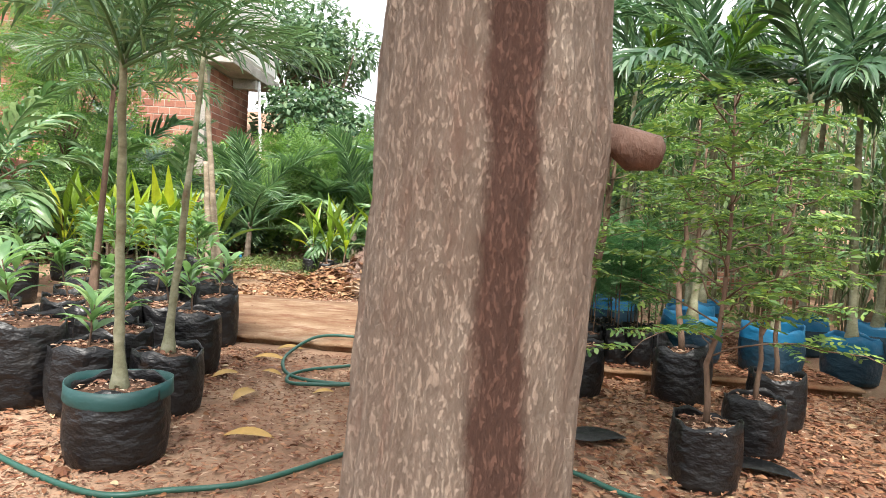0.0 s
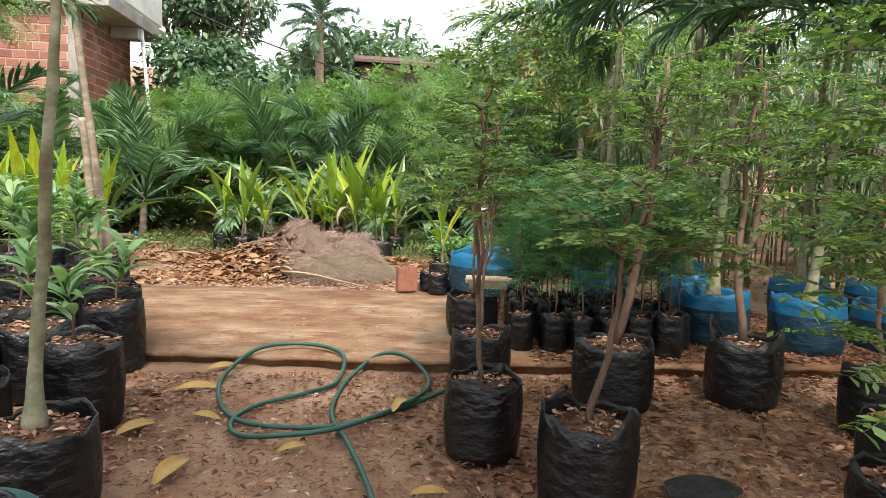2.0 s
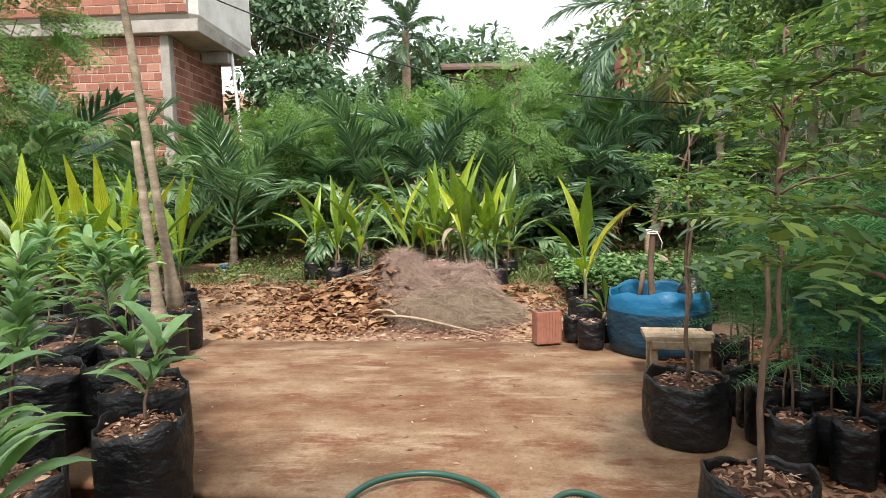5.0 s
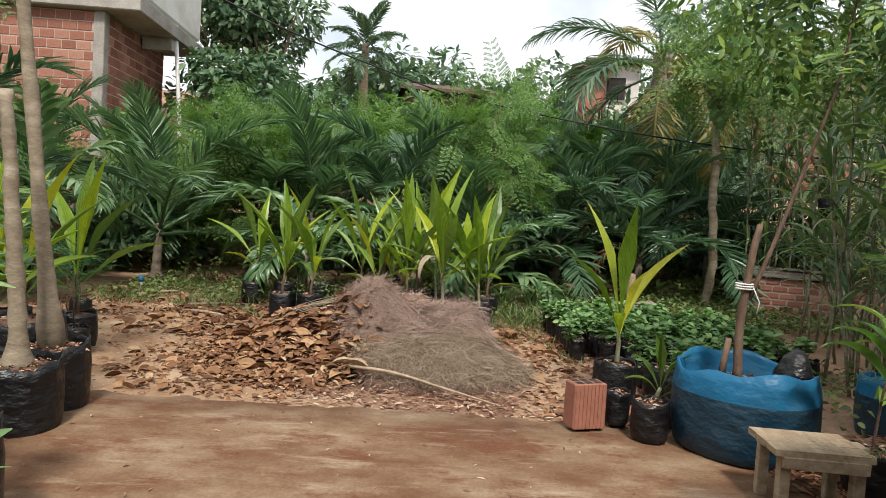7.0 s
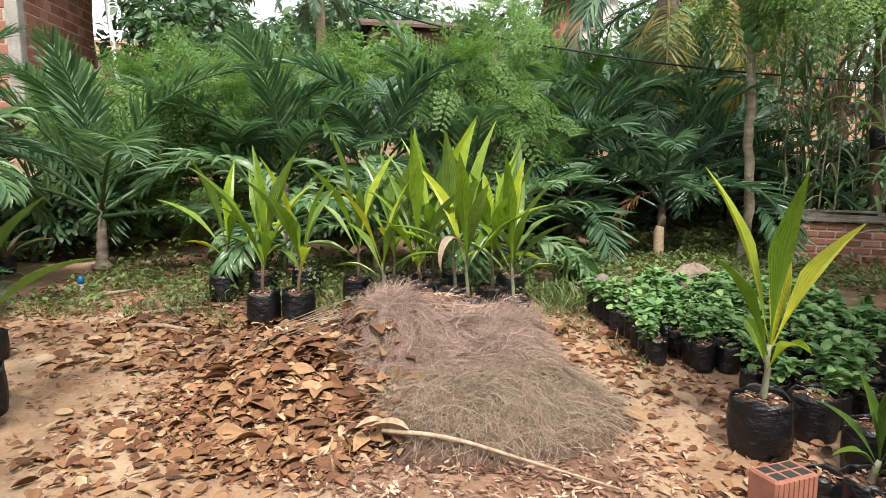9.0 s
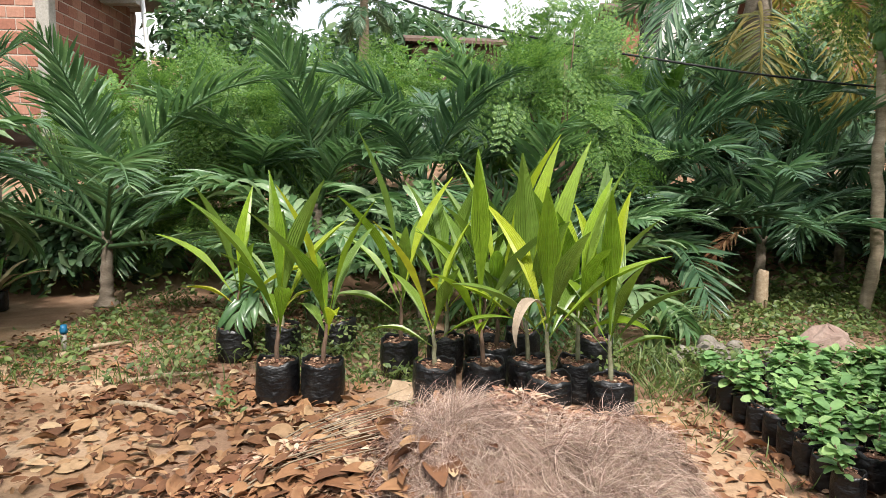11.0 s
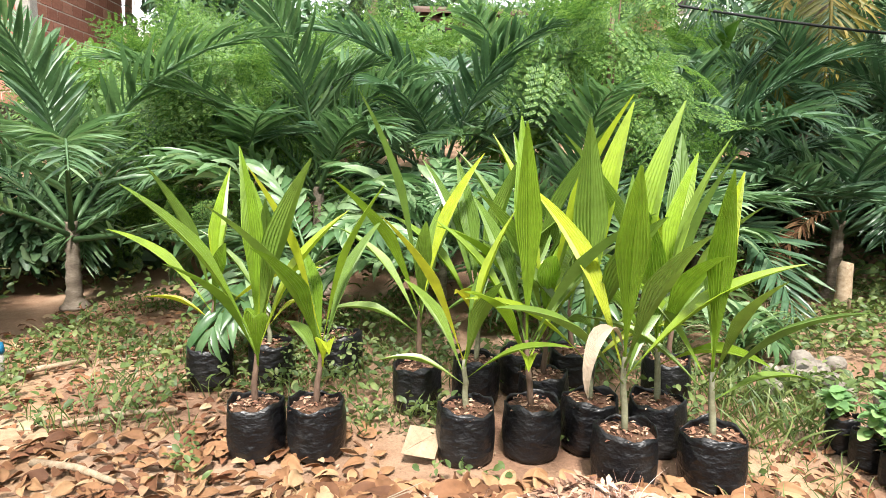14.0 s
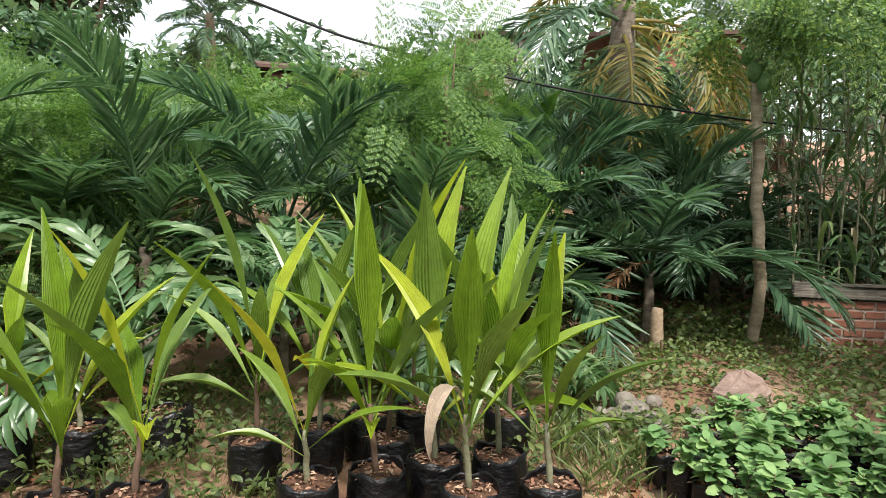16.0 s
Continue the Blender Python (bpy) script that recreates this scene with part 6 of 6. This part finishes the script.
# ---- brickwork ----
def brick_wall(parent, name, origin, turn, length, height, bw=0.28, bh=0.19, thick=0.12, steps=0.0, cap=300):
    """A wall of separate bricks with recessed joints; the first cap bricks are parts, the rest one joined part."""
    wall = part(name, box(0, 0.012, 0, length, thick, height - 0.03), M_MORTAR, parent, "grey mortar joints", smooth=False)
    wall.matrix_basis = pose(*origin, 0, 0, turn)
    one = mesh_of("brick", box(0.008, 0, 0.008, bw - 0.012, thick + 0.008, bh - 0.022, 0.002), M_BRICKOBJ, False)
    rest, n = [], 0
    for r in range(int(height / bh) + 1):
        if r * bh > height - bh * 0.9:
            break
        x = -0.5 * bw * (r % 2)
        while x < length - 0.05:
            x0, x1 = max(x, 0), min(x + bw, length)
            if x1 - x0 > 0.08:
                if n < cap:
                    ob = part("brick", one, None, wall)
                    ob.matrix_basis = Matrix.Translation((x0, 0, r * bh + 0.004)) @ Matrix.Diagonal(((x1 - x0) / bw, 1, 1, 1))
                    n += 1
                else:
                    rest.append(box(x0 + 0.006, 0, r * bh + 0.01, x1 - 0.006, thick + 0.008, r * bh + bh - 0.018))
            x += bw
    if rest:
        tagged(part("bricks", join(*rest), M_BRICK, wall, smooth=False), kind="stuff")
    return wall


M_BRICKOBJ, bn, bl, bb = material("hollow_brick_course", 0.92, 0.25)
b_tint = ramp_node(bn, bl, bn.new("ShaderNodeObjectInfo").outputs["Random"], [(0.0, (0.22, 0.09, 0.062)), (0.6, (0.31, 0.135, 0.092)), (1.0, (0.40, 0.21, 0.15))])
b_grain = noise_node(bn, bl, 14, 5, 0.65)
b_dark = ramp_node(bn, bl, b_grain.outputs["Fac"], [(0.25, (0.6, 0.58, 0.56)), (0.75, (1.2, 1.2, 1.2))])
bl.new(blend_node(bn, bl, 0.7, b_tint.outputs["Color"], b_dark.outputs["Color"], "MULTIPLY"), bb.inputs["Base Color"])
bump_node(bn, bl, bb, b_grain.outputs["Fac"], 0.4, 0.006)

house = thing("house", (-8.6, 19.7, 2.2), "unfinished red brick house with a white upper floor", "house")
brick_wall(house, "side_wall", (0, 0, 0.2), 90, 3.6, 3.4, 0.36, 0.24, cap=200)
house.children[0].matrix_basis = pose(0, 0, 0.2, 0, 0, 90)
brick_wall(house, "front_wall", (-3.9, 0, 0.2), 0, 3.65, 3.4, 0.36, 0.24, cap=200)
brick_wall(house, "rear_front_wall", (-7.0, 0, 0.2), 0, 3.1, 3.4, 0.36, 0.24, cap=0)
part("pillar", box(-0.25, -0.03, 0, 0.02, 0.22, 3.62, 0.004), M_CONCRETE, house, "raw concrete corner pillar", smooth=False)
part("floor_slab", box(-7.2, -0.25, 3.6, 0.97, 4.2, 3.95, 0.01), M_CONCRETE, house, "stained concrete floor slab", smooth=False)
part("beam", box(0.02, 2.0, 3.25, 0.85, 2.3, 3.6, 0.01), M_CONCRETE, house, "cantilever beam", smooth=False)
part("upper_wall", box(-7.2, -0.2, 3.95, 0.92, 4.1, 6.4, 0.01), M_WHITE, house, "white painted upper floor", smooth=False)
brick_wall(house, "upper_front", (-7.1, -0.34, 4.1), 0, 7.8, 2.4, 0.36, 0.24, cap=0)
pipe = thing("drain_pipe", (-7.55, 22.0, 2.4), "white plastic drain pipe hanging from the house", "pipe")
part("riser", tube([(0, 0, 0.0), (0.0, 0, 1.0), (-0.22, 0, 3.75)], 0.055, 10), M_PIPE, pipe)
part("elbow", tube(curve_points([(-0.22, 0, 3.75), (-0.24, 0.02, 3.9), (-0.45, 0.1, 3.98), (-0.9, 0.2, 4.0)], 10), 0.055, 10), M_PIPE, pipe)

yard = thing("yard_wall", (-9.6, 9.0, 0), "stepped unfinished red brick yard wall", "brick wall")
for k, (y0, ln, h) in enumerate(((0, 2.2, 2.7), (2.2, 1.4, 2.3), (3.6, 1.4, 1.9), (5.0, 2.5, 1.6))):
    brick_wall(yard, "wall", (0, y0, 0), 90, ln, h, cap=60)
back = thing("garden_wall", (-9.4, 14.5, -0.05), "low unfinished red brick wall behind the potted plants", "brick wall")
brick_wall(back, "wall", (0, 0, 0), 0, 3.0, 1.36, cap=90)
low = thing("low_wall", (4.38, 12.98, -0.02), "low red brick wall topped with old boards", "brick wall")
brick_wall(low, "wall", (0, 0, 0), -33, 2.6, 0.62, 0.2, 0.1, 0.14, cap=120)
for k in range(5):
    b_ = solid("old_board", box(0, 0, 0, 1.7 - 0.15 * k, 0.12, 0.025, 0.003), M_HUSK, "grey weathered board stacked on the low wall", "board", group="old boards", smooth=False)
    b_.matrix_basis = pose(4.30 + 0.05 * k, 13.0 + 0.05 * k, 0.60 + 0.027 * k, 0, 0, -33 + RNG.uniform(-7, 7))


# ---- houses up the hill ----
def far_house(at, size, wall_mat, label, turn=0.0):
    w, d, h = size
    root = thing("house", at, label, "house", "hillside houses", turn=turn)
    part("wall", box(-w / 2, 0, 0, w / 2, d, h), wall_mat, root, smooth=False)
    roof = np.array([(-w / 2 - 0.4, -0.5, h), (w / 2 + 0.4, -0.5, h), (w / 2 + 0.4, d / 2, h + 0.7), (-w / 2 - 0.4, d / 2, h + 0.7), (w / 2 + 0.4, d + 0.5, h), (-w / 2 - 0.4, d + 0.5, h)])
    rv = np.concatenate([roof, roof + np.array([0, 0, 0.14])])
    rf = np.array([(0, 1, 2, 3), (3, 2, 4, 5), (6, 9, 8, 7), (9, 11, 10, 8), (0, 6, 7, 1), (1, 7, 8, 2), (2, 8, 10, 4), (4, 10, 11, 5), (5, 11, 9, 3), (3, 9, 6, 0)])
    part("roof", (rv, rf), M_ROOF, root, "dark tiled roof", smooth=False)
    for k in range(int(w // 1.8)):
        # no opening is cut: a dark plate paints the unlit inside
        win = part("window", box(-w / 2 + 0.5 + 1.8 * k, -0.03, h - 1.6, -w / 2 + 1.3 + 1.8 * k, 0.0, h - 0.6), M_DARK, root, "dark plate standing in for an unlit window opening", smooth=False)
        part("sill", box(-w / 2 + 0.4 + 1.8 * k, -0.08, h - 1.68, -w / 2 + 1.4 + 1.8 * k, -0.031, h - 1.6), M_CONCRETE, win, smooth=False)
    return root


# walls take the dark tile colour to imitate the darkness under the roof
far_house((0.7, 36, 5.2), (4.2, 4, 2.6), M_ROOF, "low hilltop house with a dark tiled roof, its walls coloured as the shade beneath", 4)
far_house((8.0, 31, 3.0), (1.9, 4, 5.6), M_WHITE, "pale plastered house on the hillside", -12)
far_house((6.7, 30, 2.9), (0.9, 3, 4.9), M_BRICK, "narrow bare brick house on the hillside", -8)
far_house((12.5, 26, 3.0), (5, 4, 4.6), M_BRICK, "bare brick house behind the palms", -20)
